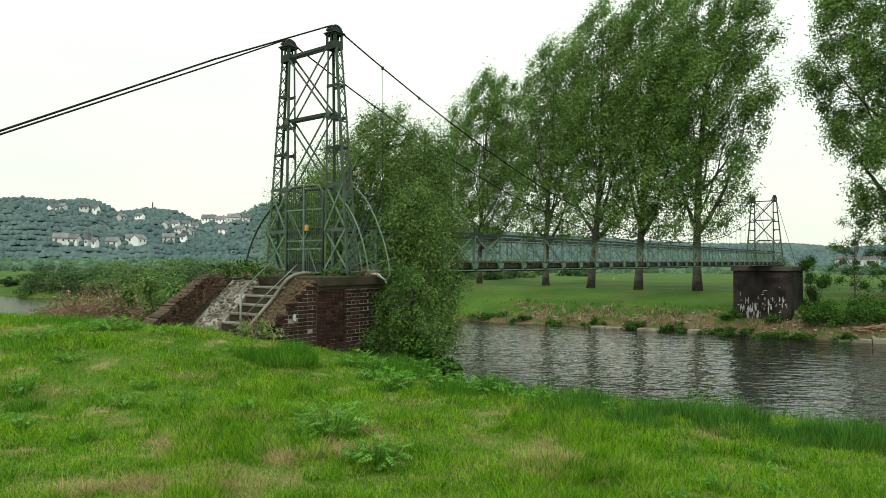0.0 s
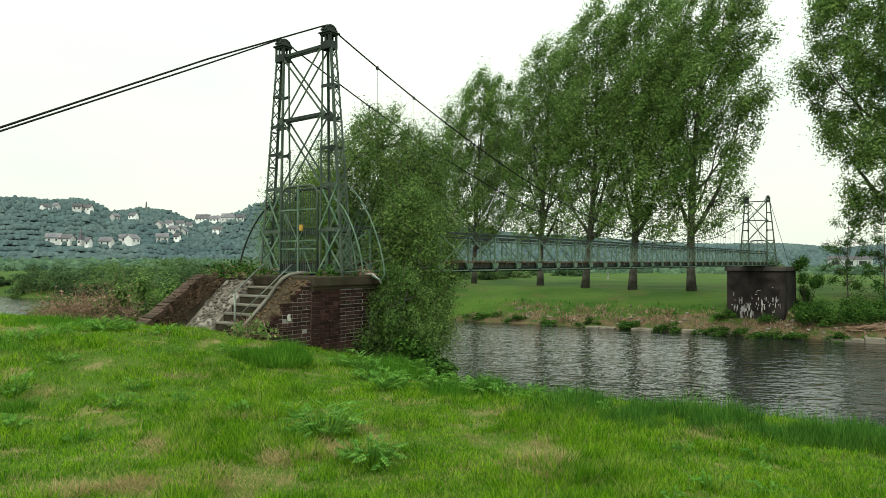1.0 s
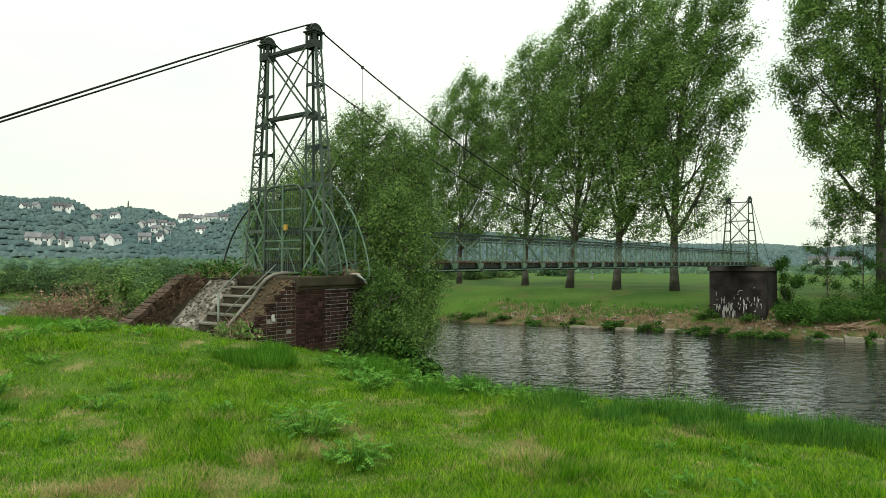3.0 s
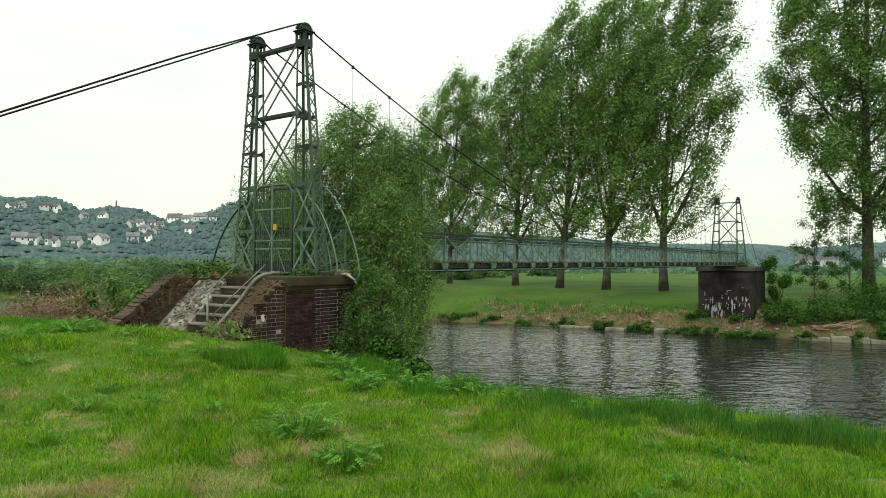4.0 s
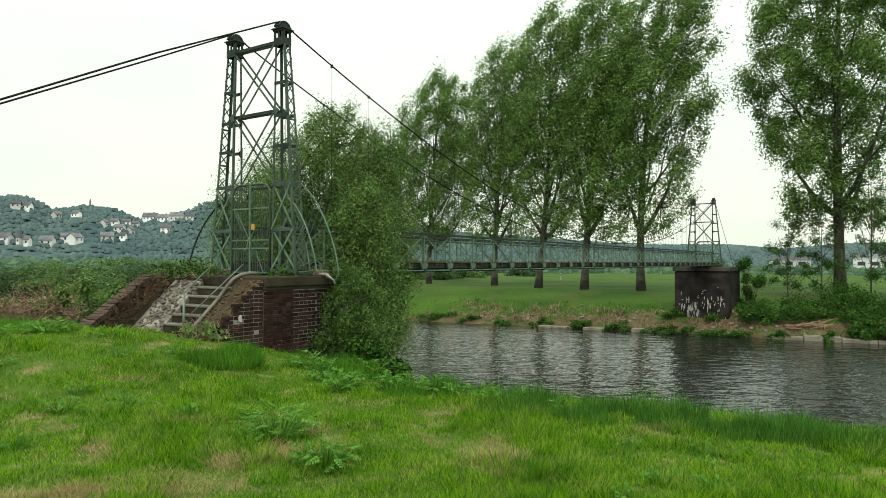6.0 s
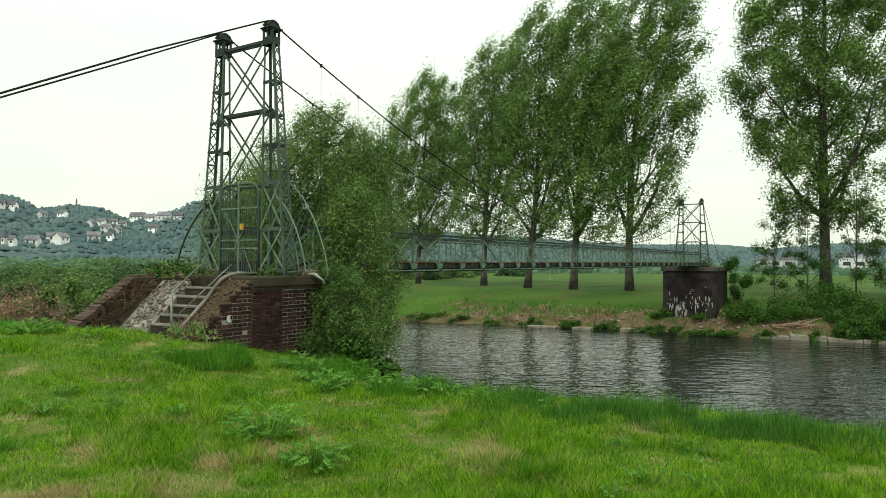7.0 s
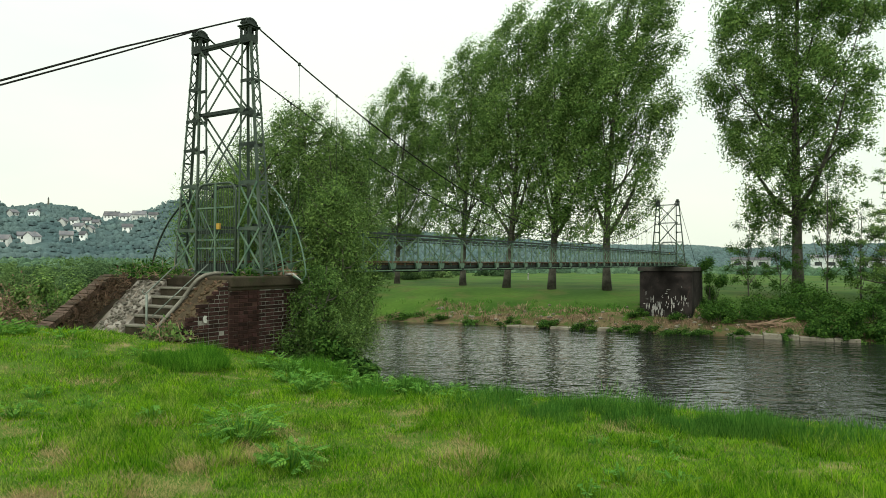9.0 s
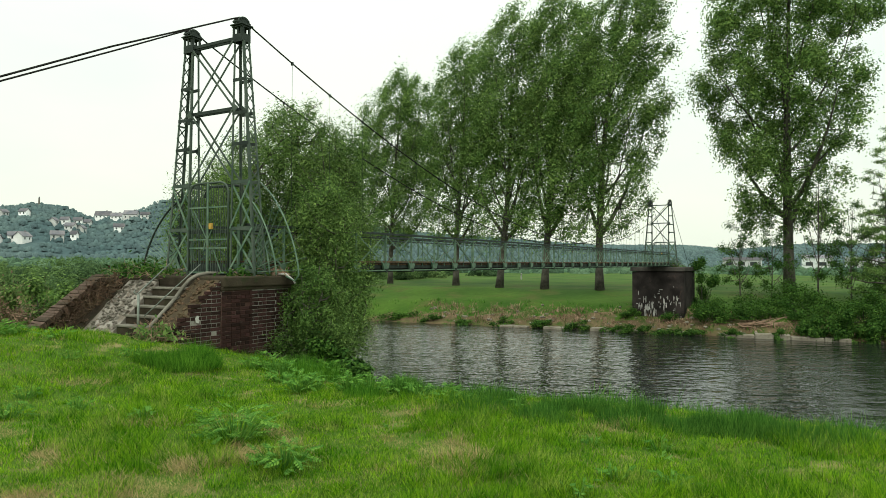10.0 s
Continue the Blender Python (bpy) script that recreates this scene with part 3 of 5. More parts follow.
# ---- stiffening trusses, deck and cables ----
def build_deck():
    br = thing("footbridge", BRIDGE, "long narrow footbridge of pale green lattice trusses with rusty deck", "footbridge")
    n = 34
    pw = SPAN / n
    zb, zt = 1.50, 2.44
    for side in (-1, 1):
        q = side * 0.72
        part("top_chord", Shape().bar((0.2, q, zt), (SPAN - 0.2, q, zt), 0.08, 0.055), M_STEEL_DARK, br)
        part("hand_rail", Shape().tube([(0.2, q - side * 0.1, zt - 0.12), (SPAN - 0.2, q - side * 0.1, zt - 0.12)], 0.018, 6), M_STEEL_DARK, br)
        part("bottom_chord", Shape().bar((0.0, q, zb - 0.085), (SPAN, q, zb - 0.085), 0.09, 0.035), M_STEEL_PALE, br)
        part("kerb_angle", Shape().bar((0.0, q - side * 0.02, zb + 0.155), (SPAN, q - side * 0.02, zb + 0.155), 0.06, 0.035), M_RUST, br, "rust-stained deck edge angle")
        # added near-black strip in place of the shade below the deck edge
        part("side_beam", Shape().box((0.0, q - side * 0.13 - 0.02, zb - 0.06), (SPAN, q - side * 0.13 + 0.02, zb + 0.13)), M_CABLE, br, "near-black strip painting the shade under the deck edge")
        for i in range(n + 1):
            x = i * pw
            post = part("truss_post", Shape().bar((x, q, zb - 0.05), (x, q, zt), 0.042, 0.042, (1, 0, 0)), M_STEEL_PALE, br)
            s = Shape().prism([(x - 0.17, zb + 0.11), (x + 0.17, zb + 0.11), (x + 0.09, zb - 0.06), (x - 0.09, zb - 0.06)], "y", q - 0.03, q + 0.03)
            part("hanger_shoe", s, M_STEEL_PALE, post)
        for i in range(n):
            x = i * pw
            for a, b, o in ((0, 1, 0.012), (1, 0, -0.012)):
                part("truss_diagonal", Shape().bar((x + pw * a, q + o, zb + 0.03), (x + pw * b, q + o, zt - 0.03), 0.034, 0.010, (0, 1, 0)), M_STEEL_PALE, br)
            part("mid_post", Shape().bar((x + pw / 2, q + 0.024, zb + 0.03), (x + pw / 2, q + 0.024, zt - 0.03), 0.026, 0.012, (1, 0, 0)), M_STEEL_PALE, br)
    for i in range(n + 1):
        x = min(max(i * pw, 0.06), SPAN - 0.06)
        part("cross_beam", Shape().box((x - 0.05, -0.78, zb - 0.14), (x + 0.05, 0.78, zb - 0.04)), M_STEEL_DARK, br)
    for y in (-0.62, 0.0, 0.62):
        part("stringer", Shape().box((0, y - 0.03, zb - 0.03), (SPAN, y + 0.03, zb + 0.06)), M_STEEL_DARK, br)
    pm = [Shape().box((-0.095, -0.66, -0.02), (0.095, 0.66, 0.02)).mesh("deck_plank", M_RUST)]
    k = int(SPAN / 0.205)
    r = random.Random(4)
    for i in range(k):
        if r.random() < 0.04:
            continue
        share("deck_plank", pm[0], br, pose(0.12 + i * 0.205, r.uniform(-0.02, 0.02), zb + 0.085 + r.uniform(-0.004, 0.004), r.uniform(-0.6, 0.6), 0, r.uniform(-0.5, 0.5)))
    return br


build_deck()


def cable_z(s):
    return 2.62 + (TOP_Z + 0.17 - 2.62) * ((s - SPAN / 2) / (SPAN / 2)) ** 2


def build_cable(side):
    q = side * 0.765
    c = thing("suspension_cable", BRIDGE, "dark wire rope main cable with thin hangers", "cable", "main cables of the footbridge")
    pts = [(-13.2, q, -0.2), (-6.5, q, 3.397), (-2.93, q, 5.341), (-0.2, q, TOP_Z + 0.12)] if side < 0 else [(-13.2, q, -0.2), (-6.5, q, 3.336), (-1.93, q, 5.779), (-0.2, q, TOP_Z + 0.12)]
    pts += [(0.18 * math.sin(t), q, TOP_Z + 0.03 + 0.165 * math.cos(t)) for t in np.linspace(-0.7, 0.7, 5)]
    pts += [(s, q, cable_z(s)) for s in np.linspace(0.35, SPAN - 0.35, 60)]
    pts += [(SPAN + 0.18 * math.sin(t), q, TOP_Z + 0.05 + 0.165 * math.cos(t)) for t in np.linspace(-0.7, 0.7, 5)]
    pts += [(SPAN + 0.3, q, TOP_Z + 0.08), (SPAN + 12.3, q, -0.9)]
    part("rope", Shape().tube(pts, 0.017, 8), M_CABLE, c, smooth=True)
    pw = SPAN / 34
    for i in range(1, 34):
        s = i * pw + 0.19
        z = cable_z(s)
        if z - 2.46 < 0.02:
            continue
        hang = part("hanger", Shape().tube([(s, q, 2.44), (s, q, z)], 0.0048, 5), M_STEEL_DARK, c)
        part("clamp", Shape().box((s - 0.02, q - 0.026, z - 0.045), (s + 0.02, q + 0.026, z + 0.03)), M_STEEL_DARK, hang)
    return c


build_cable(-1)
build_cable(1)


# ---- near abutment with steps ----
def build_abutment():
    ab = thing("abutment", BRIDGE, "weathered red brick bridge abutment with a dark concrete cap", "abutment")
    q0 = -1.375
    part("core", Shape().box((-1.0, q0 + 0.014, -1.6), (-0.22, 2.45, CAP_Z - 0.22)), M_MORTAR_RED, ab, "red-washed brick core")
    part("core", Shape().box((-0.218, q0 + 0.014, -1.6), (0.46, 2.45, CAP_Z - 0.22)), M_MORTAR, ab)
    part("core_return", Shape().box((0.462, q0 + 0.054, -1.6), (0.86, 2.44, CAP_Z - 0.22)), M_MORTAR, ab)
    cap = Shape()
    cap.box((-1.0, q0 - 0.06, CAP_Z - 0.21), (0.93, 2.5, CAP_Z))
    part("cap_slab", cap, M_CAPSTONE, ab, "dark mossy concrete cap slab", bevel=0.03)
    part("string_course", Shape().box((-1.02, q0 - 0.02, CAP_Z - 0.27), (0.88, 2.46, CAP_Z - 0.2)), M_CAPSTONE, ab, bevel=0.012)
    return ab


abutment = build_abutment()


def build_steps():
    st = thing("steps", BRIDGE, "worn concrete steps up to the footbridge gate", "steps")
    n, rise, run = 6, 0.175, 0.192
    for i in range(1, n):
        nose = -1.01 - run * i
        z1 = CAP_Z - 0.045 - rise * i
        part("tread", Shape().box((nose, -0.60, z1 - 0.045), (nose + run + 0.04, 0.45, z1)), M_CONCRETE, st, bevel=0.012)
        part("riser", Shape().box((nose + 0.022, -0.59, z1 - rise - 0.2), (nose + run + 0.03, 0.44, z1 - 0.045)), M_CAPSTONE, st)
    return st


build_steps()


def build_rails():
    def pipe(label, pts, rad, mat):
        ob = new("handrail", Shape().tube(pts, rad, 8).mesh("handrail", mat, True))
        ob.matrix_basis = BRIDGE
        tagged(ob, label, "handrail", "bent handrails of the steps")
    pipe("bent galvanised handrail lying along the steps", [(-0.80, 0.42, 1.60), (-1.15, 0.42, 1.32), (-1.50, 0.42, 1.03), (-1.56, 0.42, 1.0), (-1.60, 0.44, 1.05), (-1.55, 0.46, 1.09)], 0.013, M_GALV)
    pipe("thin galvanised handrail across the steps", [(-0.78, -0.50, 1.60), (-1.90, -0.30, 0.62)], 0.011, M_GALV)
    pipe("galvanised rail post at the foot of the steps", [(-2.02, -0.30, 0.10), (-2.02, -0.30, 1.04)], 0.022, M_GALV)
    pipe("pale bent pipe lying on the broken wall", [(-0.42, -0.62, CAP_Z + 0.05), (-0.75, -0.66, CAP_Z + 0.06), (-1.02, -0.68, CAP_Z + 0.02), (-1.17, -0.66, CAP_Z - 0.06), (-1.30, -0.64, 1.16), (-1.50, -0.63, 0.92), (-2.0, -0.62, 0.46), (-2.14, -0.62, 0.32)], 0.036, M_CONCRETE)
    pipe("white bent pipe end hanging over the cap slab", [(0.52, -1.35, CAP_Z + 0.02), (0.62, -1.48, CAP_Z + 0.03), (0.72, -1.60, CAP_Z - 0.10), (0.74, -1.63, CAP_Z - 0.17)], 0.022, M_CHALK)


build_rails()


def sloped_wall(name, label, q0, q1, mat, top_mat, x_top, x_bot, z_top, z_bot, seed, lumps, lump=0.11):
    w = thing(name, BRIDGE, label, "wall")
    s = Shape().prism([(x_top + 0.01, -0.6), (x_top + 0.01, z_top - 0.1), (x_top, z_top - 0.06), (x_bot, z_bot - 0.06), (x_bot - 0.06, -0.6)], "y", q0, q1)
    part("body", s, mat, w)
    if mat is M_MORTAR:
        bed = [(x_top, z_top - 0.14), (x_top, z_top - 0.035), (x_bot, z_bot - 0.035), (x_bot, z_bot - 0.14)]
        part("rubble_bed", Shape().prism(bed, "y", q0 + 0.004, q1 - 0.004), M_RUBBLE_BROWN, w, "brown bed of broken masonry")
    r = random.Random(seed)
    meshes = []
    for k in range(5):
        bm = bmesh.new()
        bmesh.ops.create_cube(bm, size=1.5)
        bmesh.ops.bevel(bm, geom=bm.edges[:], offset=0.18, segments=1, affect="EDGES")
        for v in bm.verts:
            v.co *= r.uniform(0.75, 1.12)
            v.co.x *= 1.25
            v.co.z *= 0.55
        me = bpy.data.meshes.new("stone")
        bm.to_mesh(me)
        bm.free()
        me.materials.append(top_mat)
        meshes.append(me)
    for i in range(lumps):
        t = r.random()
        x = x_top + (x_bot - x_top) * t
        z = z_top + (z_bot - z_top) * t - 0.05
        sc = lump * r.uniform(0.5, 1.25)
        share("stone", r.choice(meshes), w, pose(x, r.uniform(q0 + 0.03, q1 - 0.03), z + r.uniform(-0.04, 0.03), r.uniform(-30, 30), r.uniform(-50, -10), r.uniform(0, 360)) @ Matrix.Diagonal((sc, sc, sc, 1)))
    return w


flank_wall = sloped_wall("step_wall", "broken sloping masonry wall beside the steps with brown rubble top", -1.335, -0.62, M_MORTAR, M_OCHRE, -1.01, -2.22, CAP_Z - 0.03, 0.22, 3, 300, 0.042)
sloped_wall("step_wall", "crumbling pale rubble slope beside the steps", 0.45, 1.40, M_RUBBLE, M_RUBBLE, -1.03, -2.20, CAP_Z - 0.05, 0.20, 5, 300, 0.038)
wing = sloped_wall("wing_wall", "sloping brown brick coping of the abutment wing", 2.08, 2.42, M_COPING, M_COPING, -1.10, -2.55, CAP_Z - 0.04, 0.22, 8, 12, 0.04)
cop = Shape().box((-0.031, -0.21, 0.0), (0.031, 0.21, 0.10)).mesh("coping_brick", M_COPING)
rc = random.Random(12)
for i in range(27):
    t = (i + 0.5) / 27
    share("coping_brick", cop, wing, pose(-1.10 - 1.47 * t, 2.25 + rc.uniform(-0.015, 0.015), CAP_Z - 0.07 - 1.08 * t + rc.uniform(-0.012, 0.012), rc.uniform(-2, 2), -36 + rc.uniform(-3, 3), rc.uniform(-2, 2)))
sloped_wall("infill_slope", "dark earth slope between the wing wall and the rubble", 1.40, 2.05, M_CAPSTONE, M_RUBBLE_BROWN, -1.10, -2.42, CAP_Z - 0.25, 0.10, 9, 10, 0.06)


# ---- far pier ----
def build_pier():
    p = thing("bridge_pier", BRIDGE @ pose(SPAN, 0, 0), "sooty brick pier on the far bank with white lime stains", "pier")
    part("body", Shape().box((-1.25, -2.05, -4.2), (3.9, 2.0, CAP_Z - 0.42)), M_PIER, p, bevel=0.04)
    part("cap_slab", Shape().box((-1.38, -2.17, CAP_Z - 0.40), (4.0, 2.12, CAP_Z - 0.06)), M_PIER_CAP, p, bevel=0.04)
    part("plinth", Shape().box((-1.28, -2.08, -4.2), (3.92, 2.03, -2.75)), M_PLINTH, p, bevel=0.02)
    part("bearing", Shape().box((-0.9, -0.9, CAP_Z - 0.06), (0.9, 0.9, CAP_Z + 0.02)), M_STEEL_DARK, p)
    r = random.Random(9)
    for i in range(70):
        y, z = r.uniform(-1.9, 1.7), r.gauss(-1.65, 0.5)
        h, w = (r.uniform(0.06, 0.5), r.uniform(0.012, 0.045)) if i % 6 else (r.uniform(0.04, 0.08), r.uniform(0.05, 0.16))
        s = Shape()
        pts = [(y + w * math.cos(t) * r.uniform(0.6, 1.2), z + h / 2 * math.sin(t) * r.uniform(0.7, 1.2)) for t in np.linspace(0, 2 * math.pi, 9)[:-1]]
        s.prism(pts, "x", -1.286, -1.24)
        part("lime_stain", s, M_CHALK, p)
    for i in range(9):
        y = 0.55 + r.uniform(-0.35, 0.5)
        z = -2.2 + r.uniform(-0.5, 0.5)
        pts = [(y + r.uniform(0.03, 0.11) * math.cos(t), z + r.uniform(0.1, 0.34) * math.sin(t)) for t in np.linspace(0, 2 * math.pi, 9)[:-1]]
        part("lime_stain", Shape().prism(pts, "x", -1.289, -1.24), M_CHALK, p)
    return p


build_pier()


# ---- trees ----
def leaf_cards(rng, c, nrm, size, aspect=0.6, corners=4, vary=0.4):
    """Small leaves about the centres c that face roughly along nrm; returns their corners."""
    n = len(c)
    nrm = nrm / (np.linalg.norm(nrm, axis=1)[:, None] + 1e-9)
    d = np.cross(nrm, rng.normal(size=(n, 3))); d /= np.linalg.norm(d, axis=1)[:, None] + 1e-9
    s = np.cross(nrm, d)
    L = size * (1 + vary * (rng.random((n, 1)) * 2 - 1))
    if corners == 3:
        return np.stack([c - d * L * 0.5 - s * L * aspect * 0.5, c - d * L * 0.5 + s * L * aspect * 0.5, c + d * L * 0.6], 1)
    return np.stack([c - d * L * 0.5, c + s * L * aspect * 0.5, c + d * L * 0.5, c - s * L * aspect * 0.5], 1)


def build_tree(name, x, y, z, height, label, seed, clear, profile, lean, limbs, clumps, clump_r, per, size, mat, group="", stout=1.0, stretch=1.5, corners=4, aspect=0.6, leaders=1, rise=0.30, shell=0.45, apart=0.62, low=1.0):
    """A tapered trunk, rising limbs, and clumps of leaves that fill an uneven crown; profile gives the crown's half-width by height."""
    rng = np.random.default_rng(seed)
    tr = thing(name, pose(x, y, z - 0.15), label, "tree", group)
    bend = rng.normal(size=2) * 0.008 * height
    lean = np.array([lean[0], lean[1]])

    def stem(t):
        k = lean * height * max(t, 0.0) ** 1.6 + bend * math.sin(t * 4)
        return np.array([k[0], k[1], t * height])

    pt, pw = [p[0] for p in profile], [p[1] for p in profile]
    r0 = 0.0125 * height * stout
    n = 14
    ts = [0.94 * i / n for i in range(n + 1)]
    rad = [r0 * (1.3 if i == 0 else 1.0) * (1 - t) ** 0.9 + 0.012 for i, t in enumerate(ts)]
    part("trunk", Shape().tube([stem(t) for t in ts], rad, 10), M_BARK, tr, smooth=True)
    wood = Shape()
    joints = [(stem(t), r0 * (1 - t) * 0.35) for t in np.linspace(max(0.3, clear), 0.94, 14)]
    for k in range(limbs):
        t0 = clear + (0.60 - clear) * ((k + 0.7 * rng.random()) / limbs) ** 1.1
        az = k * 2.39996 + rng.normal() * 0.3
        t1 = min(0.97, t0 + rise * (0.6 + 0.8 * rng.random()))
        w = float(np.interp(t1, pt, pw)) * (0.55 + 0.4 * rng.random())
        p0, p2 = stem(t0), stem(t1) + np.array([math.cos(az) * w, math.sin(az) * w, 0])
        p1 = p0 + (p2 - p0) * np.array([0.62, 0.62, 0.30])
        rb = r0 * (1 - t0) * (0.34 + 0.22 * rng.random())
        if k < leaders:
            rb = r0 * (1 - t0) * 0.75
        pts = []
        for u in np.linspace(0, 1, 9):
            q = p0 * (1 - u) ** 2 + p1 * 2 * u * (1 - u) + p2 * u * u + rng.normal(size=3) * 0.012 * w * (0 < u < 1)
            pts.append(q)
            if u > 0.3:
                joints.append((q, rb * (1 - u) * 0.6 + 0.012))
        wood.tube(pts, [rb * (1 - 0.9 * u) + 0.012 for u in np.linspace(0, 1, 9)], 6)
    jp = np.array([j[0] for j in joints])
    got, tries = [], 0
    wmax = max(pw)
    while len(got) < clumps and tries < clumps * 60:
        tries += 1
        t = pt[0] + (pt[-1] - pt[0]) * rng.random()
        w = float(np.interp(t, pt, pw))
        if rng.random() > (w / wmax) ** 1.2 + 0.04:
            continue
        az = rng.random() * 6.283
        rr = w * rng.random() ** shell
        c = stem(t) + np.array([math.cos(az) * rr, math.sin(az) * rr, 0])
        cr = clump_r * (0.55 + 0.85 * rng.random()) * (0.75 + 0.25 * w / wmax)
        if any(np.linalg.norm((c - g) * np.array([1, 1, 0.8])) < apart * (cr + h) for g, h in got):
            continue
        got.append((c, cr))
    cs, ns = [], []
    ax = np.array([lean[0] * 8.0, lean[1] * 8.0, 1.0]); ax /= np.linalg.norm(ax)
    for c, cr in got:
        dv = c - jp
        cost = np.linalg.norm(dv, axis=1) + np.where(dv[:, 2] < 0, 3.0 * -dv[:, 2], 0.0)
        j = int(np.argmin(cost))
        p, pr = joints[j]
        mid = (p + c) / 2 + np.array([0, 0, -0.12]) * np.linalg.norm(c - p) + rng.normal(size=3) * 0.05 * cr
        wood.tube([p, mid, c], [max(0.02, min(pr, 0.06)), 0.022, 0.012], 4)
        for _ in range(3):
            e = c + rng.normal(size=3) * cr * 0.45 + ax * cr * 0.3
            wood.tube([c, e], [0.012, 0.005], 3)
        thin = float(np.interp((c[2] / height - pt[0]) / (1 - pt[0]), (0.0, 0.45, 1.0), (low, 1.0, 1.0)))
        m = int(per * thin * (cr / clump_r) ** 2 * (0.6 + 0.8 * rng.random()))
        o = rng.normal(size=(m, 3)); o /= np.linalg.norm(o, axis=1)[:, None]
        lump = 1 + 0.28 * np.sin(o @ rng.normal(size=3) * 4 + 6 * rng.random()) + 0.18 * np.sin(o @ rng.normal(size=3) * 9)
        far = (0.2 + 0.8 * rng.random((m, 1)) ** 0.85) * lump[:, None]
        stray = rng.random((m, 1)) < 0.05
        far = np.where(stray, far * 1.3, far)
        q = o * far * cr * 0.9
        along = (q @ ax)[:, None]
        q = q + ax * along * (stretch - 1) + ax * np.abs(rng.normal(size=(m, 1))) * cr * 0.12 * (stretch - 0.6)
        cs.append(c + q)
        ns.append(o * 0.8 + np.array([0, 0, 0.55]) + rng.normal(size=(m, 3)) * 0.55)
    part("branchwork", wood, M_BARK, tr, smooth=True)
    cards = leaf_cards(rng, np.concatenate(cs), np.concatenate(ns), size, aspect, corners)
    crown = new("crown", quads_mesh("crown", cards, corners, mat))
    crown.parent = tr
    return tr


def far_z(x, y):
    return float(ground_z(x, y))


# x, y, height, seed, lean, half-width of the crown
POPLARS = ((4.6, 83.0, 26.5, 11, 0.06, 5.4), (11.8, 75.5, 29.0, 12, 0.065, 4.5), (15.6, 69.5, 30.5, 13, 0.065, 4.0), (19.6, 66.0, 31.5, 14, 0.07, 4.2), (24.2, 62.5, 32.5, 15, 0.085, 5.7))
for x, y, h, sd, ln, w in POPLARS:
    build_tree("poplar", x, y, far_z(x, y), h, "tall windswept poplar with a clear trunk on the far meadow", sd, 0.16, ((0.17, w * 0.62), (0.28, w * 0.85), (0.45, w), (0.65, w), (0.82, w * 0.88), (0.93, w * 0.62), (1.0, w * 0.22)), (ln, 0.0), 16, int(138 * (w / 4.3) ** 1.3), 1.4, 660, 0.19, M_POPLAR, "row of poplars", 0.95, 1.7, 3, 0.75, 2, low=0.42, apart=0.58)
build_tree("poplar", 38.6, 54.0, far_z(38.6, 54.0), 35.5, "broad tall poplar with spreading limbs beside the pier", 21, 0.17, ((0.15, 3.2), (0.21, 4.9), (0.27, 3.7), (0.34, 6.2), (0.42, 6.9), (0.55, 7.6), (0.70, 7.6), (0.85, 6.3), (1.0, 2.2)), (0.008, 0.0), 18, 240, 1.45, 640, 0.19, M_POPLAR, "row of poplars", 1.05, 1.15, 3, 0.75, 3, 0.22, apart=0.50, low=0.7)

# willows beside and behind the near tower
WILLOW_CROWN = ((0.18, 0.70), (0.42, 1.0), (0.70, 1.0), (0.86, 0.86), (0.95, 0.58), (1.0, 0.22))
for x, y, z, h, w, sd, nc, lab in ((-1.7, 18.6, -2.4, 8.4, 1.95, 31, 240, "dense round green willow beside the footbridge"),
                                  (-0.85, 19.3, -2.8, 7.7, 1.25, 32, 130, "dense round green willow beside the footbridge"),
                                  (-4.0, 20.5, -2.4, 7.2, 1.5, 34, 140, "low green willow behind the tower"),
                                  (-0.85, 15.9, -1.9, 5.4, 0.85, 33, 85, "leafy willow hanging over the bank below the footbridge")):
    build_tree("willow", x, y, z, h, lab, sd, 0.08, [(t, w * k) for t, k in WILLOW_CROWN], (0.02, 0.0), 14, nc, 0.52, 820, 0.062, M_WILLOW, "willows on the near bank", 0.9, 1.4, 3, 0.46, 3, apart=0.42)
build_tree("willow", -1.0, 14.6, -1.3, 3.1, "leafy willow bush growing against the abutment", 35, 0.03, ((0.06, 0.55), (0.25, 0.85), (0.55, 0.80), (0.85, 0.5), (1.0, 0.15)), (0.03, 0.0), 14, 90, 0.30, 700, 0.052, M_WILLOW, "willows on the near bank", 0.6, 1.3, 3, 0.46, 3)


